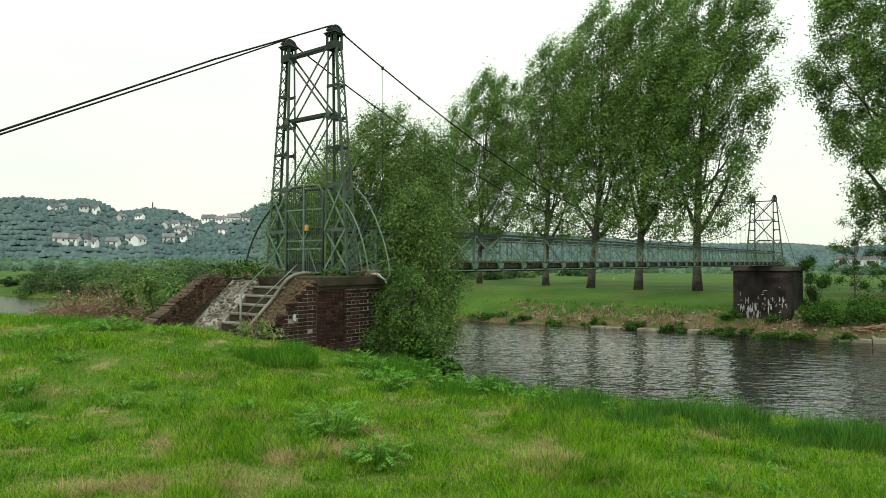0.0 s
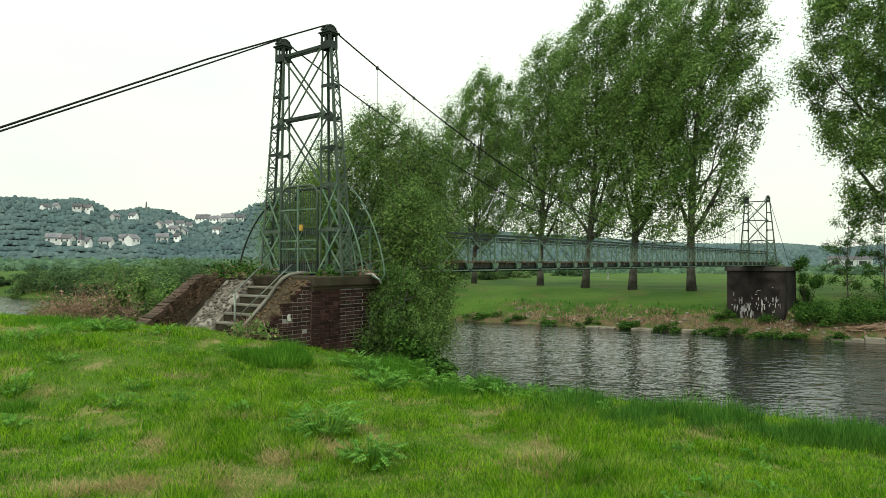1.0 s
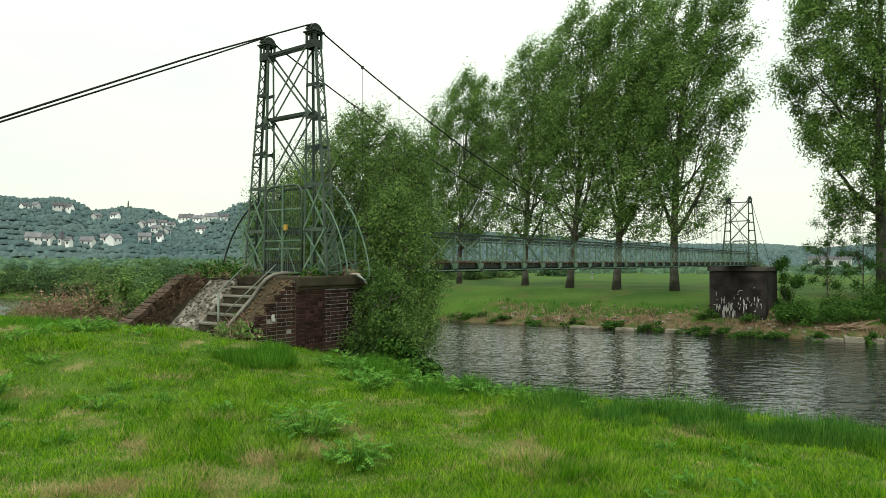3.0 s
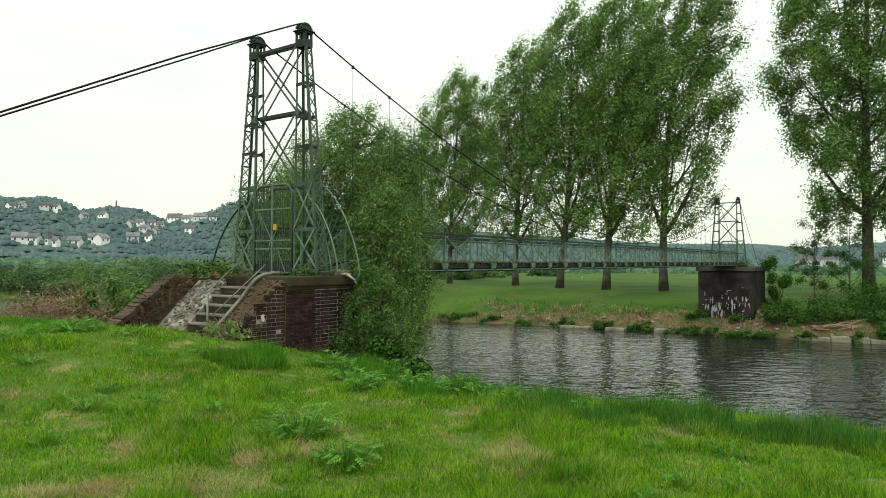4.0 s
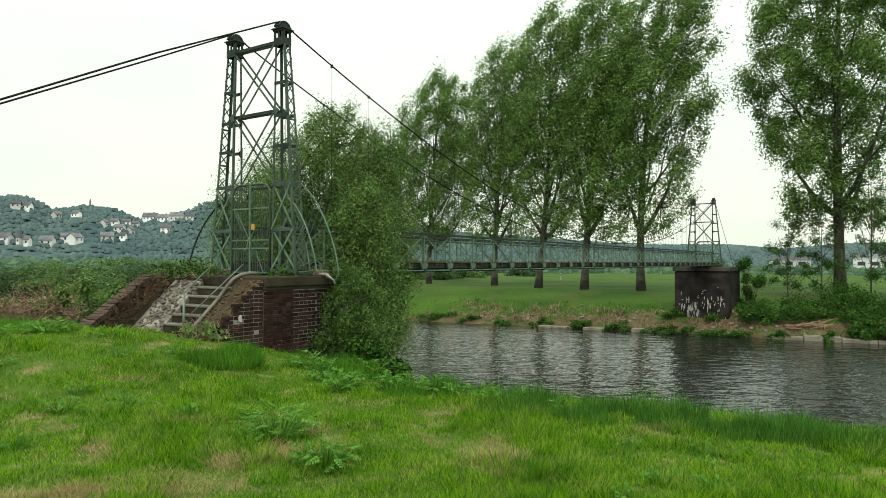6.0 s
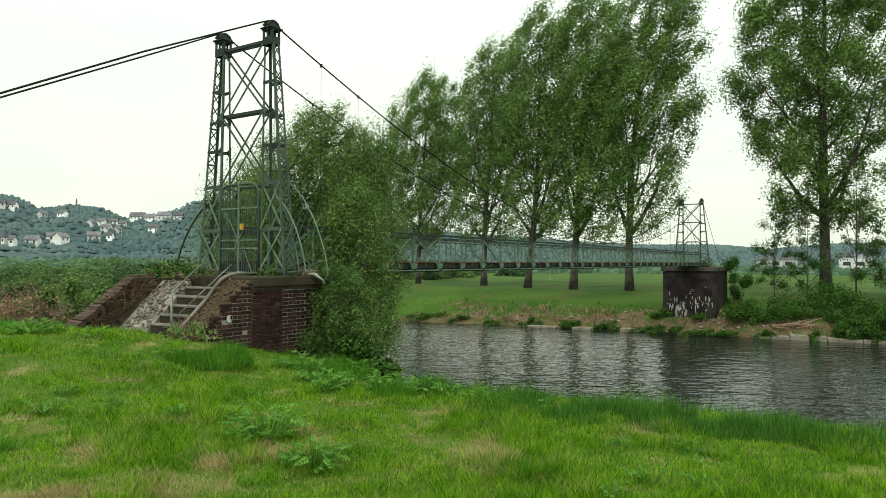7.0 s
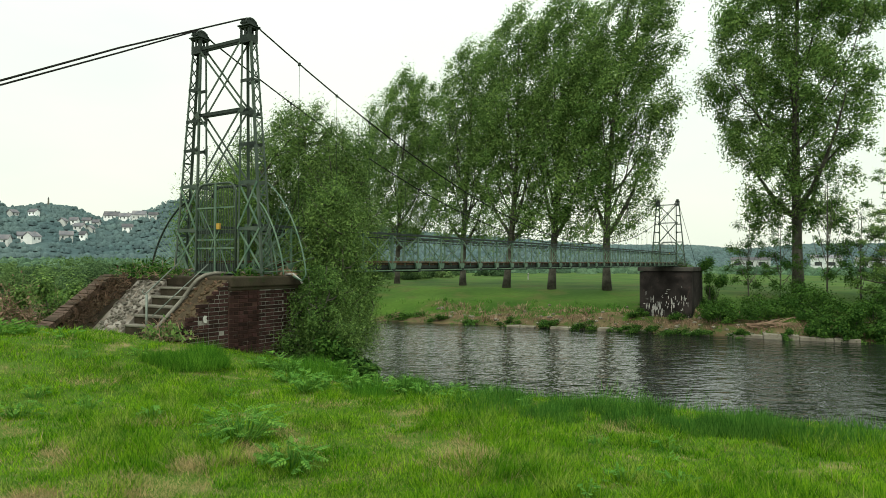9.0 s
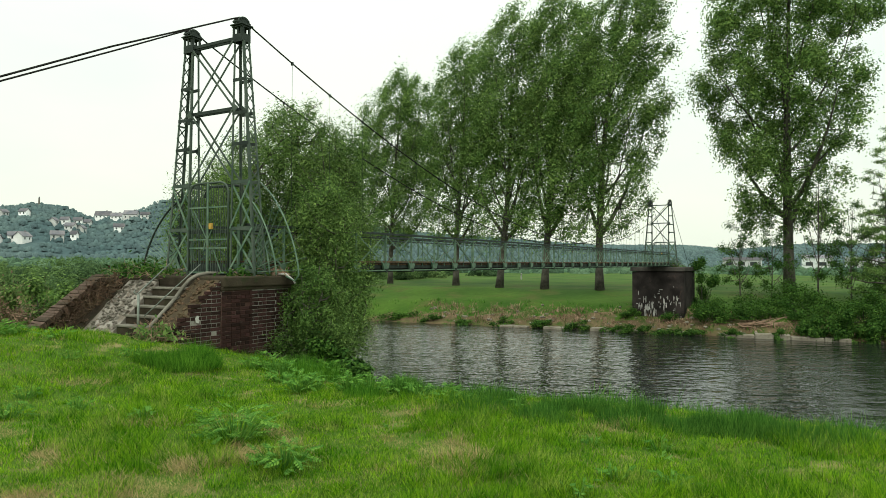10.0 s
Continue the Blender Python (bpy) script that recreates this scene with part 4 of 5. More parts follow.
# ---- bushes on the far bank ----
def build_bush(x, y, z, rx, ry, h, seed, n, size, mat, label, name="bush"):
    rng = np.random.default_rng(seed)
    b = thing(name, pose(x, y, z - 0.1), label, "bush")
    k = max(8, int(rx * ry * 5))
    cc = rng.normal(size=(k, 3)); cc /= np.linalg.norm(cc, axis=1)[:, None]
    cc[:, 2] = np.abs(cc[:, 2])
    cc *= (0.45 + 0.5 * rng.random((k, 1)))
    cc *= np.array([rx, ry, h])
    s = Shape()
    for e in cc[:24]:
        s.tube([(e[0] * 0.1, e[1] * 0.1, 0), tuple(e * np.array([0.6, 0.6, 0.45])), tuple(e)], [0.03, 0.02, 0.008], 4)
    part("stems", s, M_BARK, b)
    c = np.repeat(cc, n // k, axis=0)
    o = rng.normal(size=c.shape)
    c = c + o * np.array([0.16 * min(rx, 2), 0.16 * min(ry, 2), 0.12 * min(h, 2)])
    c[:, 2] = np.maximum(c[:, 2], 0.02)
    cr = new("crown", quads_mesh("crown", leaf_cards(rng, c, o * 0.7 + np.array([0, 0, 0.8]) + rng.normal(size=c.shape) * 0.5, size, 0.65), 4, mat))
    cr.parent = b
    return b


BUSHES = ((27.3, 47.6, 2.0, 1.5, 2.2), (30.5, 46.8, 2.6, 1.6, 2.0), (33.8, 45.2, 2.6, 1.8, 2.2), (36.5, 43.0, 2.4, 2.0, 2.4), (39.5, 41.5, 2.6, 2.0, 2.6), (42.5, 40.0, 3.0, 2.0, 3.0), (28.9, 51.5, 1.3, 1.3, 4.4), (35.0, 49.0, 3.0, 2.0, 2.0), (41.0, 46.0, 3.0, 2.5, 2.4), (37.8, 40.6, 2.0, 1.2, 2.0), (40.6, 38.8, 2.2, 1.2, 2.2), (43.6, 37.2, 2.4, 1.3, 2.4), (46.5, 35.6, 2.6, 1.4, 2.6), (45.5, 43.5, 3.0, 2.2, 2.6), (32.1, 42.7, 1.5, 1.1, 1.9), (33.8, 41.6, 1.8, 1.3, 2.4), (35.5, 40.5, 1.8, 1.3, 2.3), (37.4, 39.3, 1.9, 1.3, 2.5))
NEAR_SHRUBS = ((-8.3, 19.6, 1.0, 0.8, 2.3), (-7.2, 20.4, 0.9, 0.8, 2.2), (-9.6, 19.4, 0.7, 0.6, 1.5), (-11.0, 19.6, 0.9, 0.6, 1.1))
for i, (x, y, rx, ry, h) in enumerate(NEAR_SHRUBS):
    build_bush(x, y, far_z(x, y), rx, ry, h, 190 + i, 5200, 0.085, M_WILLOW, "bright green willow shrub behind the abutment wing")
THICKET = ((-0.4, 14.1, 0.65, 0.5, 0.7), (0.05, 13.7, 0.6, 0.45, 0.55), (-0.7, 13.9, 0.5, 0.4, 0.7))
for i, (x, y, rx, ry, h) in enumerate(THICKET):
    build_bush(x, y, far_z(x, y), rx, ry, h, 90 + i, 4200, 0.075, M_BUSH, "low dark green shrub at the foot of the abutment")
for i, (x, y, rx, ry, h) in enumerate(BUSHES):
    build_bush(x, y, far_z(x, y), rx, ry, h, 60 + i, 6500, 0.13, M_BUSH, "dense dark green bramble thicket on the bank")

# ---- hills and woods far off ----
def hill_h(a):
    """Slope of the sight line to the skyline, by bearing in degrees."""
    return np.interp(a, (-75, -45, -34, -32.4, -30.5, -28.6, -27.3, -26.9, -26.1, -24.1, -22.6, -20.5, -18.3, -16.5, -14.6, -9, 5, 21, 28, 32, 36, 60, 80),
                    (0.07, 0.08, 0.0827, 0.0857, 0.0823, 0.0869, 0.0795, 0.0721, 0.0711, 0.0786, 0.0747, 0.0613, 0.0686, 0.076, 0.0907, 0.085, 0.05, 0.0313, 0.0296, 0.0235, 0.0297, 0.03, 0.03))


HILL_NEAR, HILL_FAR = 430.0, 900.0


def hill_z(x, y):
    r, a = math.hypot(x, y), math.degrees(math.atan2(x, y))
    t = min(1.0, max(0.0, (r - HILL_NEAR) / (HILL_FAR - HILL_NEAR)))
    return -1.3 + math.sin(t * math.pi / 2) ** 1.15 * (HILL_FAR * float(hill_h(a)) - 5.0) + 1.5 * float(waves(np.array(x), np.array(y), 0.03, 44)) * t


def dome_woods(name, label, P, rad, tall, mat, seed):
    """Far woods: one small rounded, uneven dome a crown, closely set."""
    rng = np.random.default_rng(seed)
    n = len(P)
    a = np.arange(6) * math.pi / 3
    ring = lambda k, z, off: np.stack([np.cos(a + off) * k, np.sin(a + off) * k, np.full(6, z)], 1)
    unit = np.vstack([[[0, 0, 1.0]], ring(0.64, 0.68, 0.0), ring(1.0, -0.35, 0.5)])
    V = unit[None] * np.stack([rad, rad, tall], 1)[:, None] * (1 + 0.15 * rng.normal(size=(n, len(unit), 1)))
    turn = rng.random(n) * 6.283
    c, d = np.cos(turn)[:, None], np.sin(turn)[:, None]
    V = np.stack([V[..., 0] * c - V[..., 1] * d, V[..., 0] * d + V[..., 1] * c, V[..., 2]], 2) + P[:, None]
    tri = [(0, 1 + i, 1 + (i + 1) % 6) for i in range(6)]
    tri += [t for i in range(6) for t in ((1 + i, 7 + i, 1 + (i + 1) % 6), (1 + (i + 1) % 6, 7 + i, 7 + (i + 1) % 6))]
    F = (np.array(tri)[None] + np.arange(n)[:, None, None] * len(unit)).reshape(-1)
    me = bpy.data.meshes.new(name)
    me.vertices.add(n * len(unit))
    me.vertices.foreach_set("co", V.astype(np.float32).ravel())
    me.loops.add(len(F))
    me.loops.foreach_set("vertex_index", F.astype(np.int32))
    me.polygons.add(len(F) // 3)
    me.polygons.foreach_set("loop_start", np.arange(0, len(F), 3, dtype=np.int32))
    me.polygons.foreach_set("use_smooth", [True] * (len(F) // 3))
    me.materials.append(mat)
    me.update(calc_edges=True)
    return tagged(new(name, me), label, "woods", kind="stuff")


def build_hills():
    ang = np.radians(np.linspace(-75, 78, 460))
    ts = np.linspace(0, 1, 26)
    vs, fs = [], []
    for t in ts:
        r = HILL_NEAR + (HILL_FAR - HILL_NEAR) * t
        for a in ang:
            x, y = r * math.sin(a), r * math.cos(a)
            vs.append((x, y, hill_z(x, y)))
    n = len(ang)
    for i in range(len(ts) - 1):
        fs += [(i * n + j, i * n + j + 1, (i + 1) * n + j + 1, (i + 1) * n + j) for j in range(n - 1)]
    s = Shape(); s.v, s.f = vs, fs
    ob = new("backdrop_hills", s.mesh("backdrop_hills", M_HILL_HAZED, True))
    tagged(ob, "low wooded hills behind the flood plain", "hills", kind="structure")
    V = np.array(vs).reshape(len(ts), n, 3)
    rng = np.random.default_rng(7)
    m = 17000
    i = rng.random(m) ** 0.8 * (len(ts) - 1.01); j = (0.20 + 0.62 * rng.random(m)) * (n - 1.01)
    P = V[i.astype(int), j.astype(int)] + rng.normal(size=(m, 3)) * np.array([4, 4, 0.2])
    sc = rng.uniform(1.3, 2.8, m)
    dome_woods("hill_woods", "woods covering the far hills, tinted with blue haze", P + np.array([0, 0, 0.5]), sc, sc * 0.95, M_FOREST_HAZED, 8)


build_hills()


rng = np.random.default_rng(17)
# flood-plain woods beyond the river, upstream and far across the meadow
m = 3200
a = np.radians(rng.uniform(-42, -6, m)); r = rng.uniform(235, 425, m)
pts = np.stack([r * np.sin(a), r * np.cos(a), np.full(m, -1.2)], 1)
dome_woods("plain_woods", "green willow scrub on the flood plain", pts, rng.uniform(1.6, 4.0, m), rng.uniform(1.6, 4.2, m) * r / 330, M_PLAIN_HAZED, 18)
for sd, m, mat, lab in ((19, 50, M_FOREST, "green shrubs along the far river bank upstream"), (23, 75, M_SCRUB_DARK, "dark willow bushes along the far river bank upstream"), (24, 65, M_SCRUB_BRIGHT, "bright willow bushes along the far river bank upstream")):
    kk, dd = rng.uniform(-130, -38, m), 45.4 + 75 * rng.random(m) ** 1.3
    pts = np.stack([0.75 + kk * RX + dd * NX, 9.2 + kk * RY + dd * NY], 1)
    pts = np.hstack([pts, ground_z(pts[:, 0], pts[:, 1])[:, None]])
    pts = pts[np.degrees(np.arctan2(pts[:, 0], pts[:, 1])) > -40]
    big = np.repeat(0.6 + 1.2 * rng.random(len(pts)) ** 2, 16)
    o = rng.normal(size=(len(big), 3)); o /= np.linalg.norm(o, axis=1)[:, None]
    o[:, 2] = np.abs(o[:, 2])
    o *= rng.random((len(big), 1)) ** 0.5
    spots = np.repeat(pts, 16, axis=0) + o * np.stack([2.6 * big, 2.6 * big, 2.0 * big], 1)
    size = big * rng.uniform(0.55, 1.15, len(big))
    out = rng.normal(size=(len(big) * 95, 3)); out /= np.linalg.norm(out, axis=1)[:, None]
    out[:, 2] = np.abs(out[:, 2]) - 0.25
    c = np.repeat(spots, 95, axis=0) + out * np.repeat(size, 95)[:, None] * (0.55 + 0.5 * rng.random((len(out), 1)))
    cards = leaf_cards(rng, c, out + np.array([0, 0, 0.5]) + 0.45 * rng.normal(size=out.shape), 0.25, 0.8, 3)
    tagged(new("river_scrub", quads_mesh("river_scrub", cards, 3, mat)), lab, "bushes", kind="stuff")
m = 1300
a = np.radians(rng.uniform(-8, 52, m)); r = rng.uniform(158, 240, m)
pts = np.stack([r * np.sin(a), r * np.cos(a), np.full(m, -1.2)], 1)
dome_woods("meadow_hedge", "hedge and trees at the far edge of the meadow", pts, rng.uniform(0.9, 2.2, m), rng.uniform(0.6, 2.3, m), M_PLAIN_HAZED, 20)


# ---- grass ----
def shore(x, y):
    return (x - 0.75) * NX + (y - 9.2) * NY


def grass(name, label, n, region, h0, h1, width, mat, seed, bend=0.5):
    """Pointed blades, one triangle each; region(rng, n) gives x, y."""
    rng = np.random.default_rng(seed)
    x, y = region(rng, n // 12)
    x, y = np.repeat(x, 12), np.repeat(y, 12)
    n = len(x)
    g = rng.normal(size=(2, n)) * (0.012 + 0.0035 * np.hypot(x, y))
    x, y = x + g[0], y + g[1]
    z = ground_z(x, y)
    az = np.arctan2(g[1], g[0]) - 1.57 + rng.normal(size=n) * 0.9
    tall = ramp01(waves(x, y, 2.4, 61) + 0.8 * waves(x, y, 8.0, 62), -0.45, 0.62)
    h = (h0 + (h1 - h0) * rng.random(n) ** 1.7) * (0.42 + 1.15 * tall ** 1.6) * np.repeat(0.55 + 0.9 * rng.random(n // 12), 12)
    if mat is M_GRASS:
        h = h * (1 - 0.45 * ramp01(shore(x, y), -1.2, 0.4))
    w = width * (0.7 + 0.6 * rng.random(n)) * (0.55 + 0.07 * np.hypot(x, y))
    b = bend * h * (0.2 + rng.random(n))
    a2 = az + 1.57 + rng.normal(size=n) * 0.6
    sx, sy = np.cos(az) * w / 2, np.sin(az) * w / 2
    v = np.empty((n, 3, 3), np.float32)
    v[:, 0] = np.stack([x - sx, y - sy, z - 0.01], 1)
    v[:, 1] = np.stack([x + sx, y + sy, z - 0.01], 1)
    v[:, 2] = np.stack([x + np.cos(a2) * b, y + np.sin(a2) * b, z + h], 1)
    ob = new(name, quads_mesh(name, v, 3, mat))
    return tagged(ob, label, "grass", kind="stuff")


def fan(r0, r1, a0, a1, power=1.0, keep=None):
    def region(rng, n):
        u = rng.random(n) ** power
        r = r0 * (r1 / r0) ** u
        a = np.radians(rng.uniform(a0, a1, n))
        x, y = r * np.sin(a), r * np.cos(a)
        if keep:
            k = keep(x, y, rng)
            x, y = x[k], y[k]
        return x, y
    return region


def off_masonry(x, y):
    c, s = math.cos(radians(AXIS)), math.sin(radians(AXIS))
    u, v = (x + 2.97) * c + (y - 14.67) * s, -(x + 2.97) * s + (y - 14.67) * c
    return ~((u > -2.5) & (u < 0.9) & (v > -1.37) & (v < 2.45))


# matted dry spots on the terrace: x, y, half-width, half-depth
DRY_SPOTS = ((-1.40, 5.0, 0.24, 0.55), (-2.42, 4.75, 0.50, 0.25), (-3.34, 6.61, 0.20, 0.25), (0.39, 6.02, 0.16, 0.25), (0.83, 5.66, 0.26, 0.42), (2.67, 6.45, 0.24, 0.22), (0.66, 7.29, 0.30, 0.18), (1.56, 7.28, 0.15, 0.16), (-4.52, 7.60, 0.26, 0.30), (-2.52, 5.79, 0.22, 0.28), (-0.85, 5.76, 0.18, 0.28), (-0.61, 6.31, 0.17, 0.22), (-6.95, 11.04, 0.40, 0.60), (2.61, 8.48, 0.16, 0.2))


def dry(x, y):
    """Where the turf is dry: a few long thin patches, and the matted spots."""
    v = 0.8 * waves(x * 0.8, y * 2.2, 1.6, 77) + 0.6 * waves(x, y * 1.6, 4.5, 78) - 0.10
    ragged = 0.5 * waves(x, y, 9.0, 79) + 0.4 * waves(x, y, 21.0, 80)
    for sx, sy, rx, ry in DRY_SPOTS:
        d = np.hypot((x - sx) / rx, (y - sy) / ry)
        v = np.maximum(v, 1.15 - 0.62 * d + 1.3 * ragged)
    return v


grass("meadow_grass", "fresh green meadow grass", 660000, fan(3.0, 18, -42, 50, 1.0, lambda x, y, r: (shore(x, y) < 3.5) & off_masonry(x, y) & (dry(x, y) + 0.15 * r.normal(size=len(x)) < 0.50)), 0.025, 0.100, 0.0085, M_GRASS, 71, 1.1)
grass("bank_sedge", "tall dark sedge along the edge of the bank", 80000, fan(5.5, 22, -42, 52, 1.0, lambda x, y, r: (shore(x, y) > 0.3 + 0.9 * r.random(len(x)) + 0.8 * ramp01(x, 2.0, 5.0) + 1.2 * (1 - ramp01(x, -1.0, 1.5))) & (shore(x, y) < 3.8) & off_masonry(x, y)), 0.07, 0.26, 0.0085, M_SEDGE, 72, 0.9)
grass("straw", "dry straw lying in the meadow grass", 620000, fan(3.0, 14, -40, 48, 1.0, lambda x, y, r: (shore(x, y) < 0.8) & ((dry(x, y) + 0.12 * r.normal(size=len(x)) > 0.46) | (r.random(len(x)) < 0.10))), 0.012, 0.07, 0.0055, M_STRAW, 73, 2.2)
grass("far_bank_grass", "rough grass on the slope of the far bank", 60000, fan(40, 80, -10, 46, 1.0, lambda x, y, r: (shore(x, y) > 44.6) & (shore(x, y) < 50) & (waves(x, y, 0.9, 35) + 0.5 * waves(x, y, 2.4, 36) + 0.15 * r.normal(size=len(x)) > -0.05)), 0.10, 0.40, 0.012, M_SEDGE, 75, 0.9)
grass("far_bank_straw", "dead brown grass on the slope of the far bank", 170000, fan(40, 80, -10, 46, 1.0, lambda x, y, r: (shore(x, y) > 45.4) & (shore(x, y) < 48.2) & ((x - 0.75) * RX + (y - 9.2) * RY > -24 + 5 * r.random(len(x))) & (waves(x, y, 0.9, 35) + 0.15 * r.normal(size=len(x)) < 0.40)), 0.08, 0.34, 0.014, M_TAN, 76, 0.9)
grass("terrace_grass", "meadow grass on the rest of the terrace", 110000, fan(0.5, 16, -180, 180, 1.0, lambda x, y, r: ((np.hypot(x, y) < 3.0) | (np.abs(np.degrees(np.arctan2(x, y)) - 4) > 46)) & (shore(x, y) < 3.0) & off_masonry(x, y)), 0.03, 0.12, 0.012, M_GRASS, 79, 1.0)


# ---- herbs and tussocks in the meadow ----
def leaf_blade(n_pairs, length):
    """A lobed compound leaf lying along +x, as loose rhombs."""
    out = []
    for i in range(n_pairs):
        t = 0.30 + 0.62 * i / max(1, n_pairs - 1)
        L = length * (0.42 - 0.22 * t)
        for s in (-1, 1):
            b = np.array([t * length, 0, 0.0])
            d = np.array([0.62, s * 0.78, -0.10]) * L
            sd = np.array([-s * 0.62, 0.62 * 0.8, 0.0]) * L * 0.30
            out.append([b, b + d * 0.5 + sd, b + d, b + d * 0.5 - sd])
    b = np.array([0.85 * length, 0, 0])
    out.append([b, b + np.array([0.14, 0.07, 0]) * length, b + np.array([0.27, 0, -0.05]) * length, b + np.array([0.14, -0.07, 0]) * length])
    out.append([np.array([0, -0.006, 0]), np.array([0, 0.006, 0]), np.array([length, 0.003, 0]), np.array([length, -0.003, 0])])
    return np.array(out)


def build_herb(x, y, radius, height, n, seed, label="leafy green hogweed clump growing in the meadow grass", name="herb"):
    rng = np.random.default_rng(seed)
    h = thing(name, pose(x, y, float(ground_z(x, y)) - 0.03), label, "plant", "wild herbs of the meadow")
    allq, st = [], Shape()
    for i in range(int(n * 1.8)):
        az = rng.random() * 6.283
        rr = radius * math.sqrt(rng.random()) * 0.75
        zz = height * (0.35 + 0.65 * rng.random()) * (1 - 0.45 * (rr / radius) ** 2)
        L = min(0.40, radius * rng.uniform(0.28, 0.50))
        base = np.array([rr * math.cos(az), rr * math.sin(az), zz])
        az2 = az + rng.normal() * 0.7
        tilt = rng.uniform(-0.55, 0.45)
        m = np.array((Matrix.Rotation(az2, 3, "Z") @ Matrix.Rotation(tilt, 3, "Y") @ Matrix.Rotation(rng.normal() * 0.35, 3, "X")))
        q = leaf_blade(4, L)
        q = q @ m.T + base
        allq.append(q)
        st.tube([(base[0] * 0.3, base[1] * 0.3, 0), tuple(base * np.array([0.75, 0.75, 0.6])), tuple(base)], [0.007, 0.005, 0.003], 4)
    part("stalk", st, M_HERB, h)
    f = new("foliage", quads_mesh("foliage", np.concatenate(allq), 4, M_HERB))
    f.parent = h
    return h


HERBS = ((-1.06, 6.24, 0.40, 0.33, 46), (-0.53, 5.35, 0.28, 0.25, 36), (-3.49, 7.29, 0.25, 0.21, 20), (-2.97, 7.64, 0.16, 0.20, 14), (-4.89, 7.66, 0.26, 0.26, 20), (-5.66, 11.20, 0.43, 0.25, 46), (-5.36, 11.37, 0.29, 0.22, 26), (-0.70, 8.75, 0.34, 0.30, 36), (-0.39, 11.61, 0.40, 0.40, 34), (-1.40, 11.37, 0.34, 0.33, 30), (0.57, 8.71, 0.26, 0.30, 30), (1.06, 7.96, 0.27, 0.23, 26), (-1.16, 10.91, 0.28, 0.34, 26), (1.32, 7.84, 0.17, 0.20, 18), (1.39, 5.13, 0.13, 0.11, 10), (2.35, 4.62, 0.18, 0.12, 18), (-6.25, 10.06, 0.39, 0.19, 24), (-6.12, 10.73, 0.32, 0.20, 20), (-4.53, 10.89, 0.28, 0.17, 18), (2.54, 5.25, 0.14, 0.07, 10), (-1.52, 8.27, 0.14, 0.14, 8), (-3.91, 9.83, 0.17, 0.14, 10), (-0.49, 8.91, 0.23, 0.26, 24), (-0.07, 8.97, 0.27, 0.28, 26), (0.24, 8.95, 0.23, 0.28, 24), (0.82, 8.23, 0.21, 0.26, 24), (-1.05, 9.88, 0.26, 0.26, 22), (1.58, 7.96, 0.17, 0.21, 18), (-1.63, 10.94, 0.24, 0.24, 18), (1.87, 7.49, 0.16, 0.17, 14), (-3.23, 10.35, 0.20, 0.20, 12), (-3.71, 8.11, 0.17, 0.17, 12), (-5.07, 8.90, 0.23, 0.15, 14), (0.37, 6.53, 0.11, 0.09, 6), (2.15, 5.78, 0.11, 0.13, 10), (1.95, 4.75, 0.16, 0.16, 14), (1.55, 4.45, 0.14, 0.15, 12), (2.75, 5.6, 0.14, 0.16, 12), (-3.2, 5.9, 0.15, 0.16, 12), (-2.1, 7.0, 0.18, 0.2, 16), (-4.1, 6.4, 0.2, 0.2, 16))
for i, (x, y, r, hh, n) in enumerate(HERBS):
    build_herb(x, y, r, hh, n, 300 + i)


def build_tussock(x, y, radius, height, n, seed, mat, label):
    rng = np.random.default_rng(seed)
    t = thing("grass_tussock", pose(x, y, float(ground_z(x, y)) - 0.03), label, "grass", "tussocks of tall grass")
    az = rng.random(n) * 6.283
    rr = radius * np.sqrt(rng.random(n))
    bx, by = rr * np.cos(az), rr * np.sin(az)
    h = height * (0.35 + 0.65 * rng.random(n)) * (1 - 0.5 * (rr / radius) ** 2)
    b = h * (0.15 + 0.6 * rng.random(n))
    a2 = az + rng.normal(size=n) * 0.8
    w = 0.003 + 0.004 * rng.random(n)
    sx, sy = -np.sin(a2) * w, np.cos(a2) * w
    v = np.empty((n, 3, 3))
    v[:, 0] = np.stack([bx - sx, by - sy, 0 * h], 1)
    v[:, 1] = np.stack([bx + sx, by + sy, 0 * h], 1)
    v[:, 2] = np.stack([bx + np.cos(a2) * b, by + np.sin(a2) * b, h], 1)
    o = new("foliage", quads_mesh("foliage", v, 3, mat))
    o.parent = t
    return t


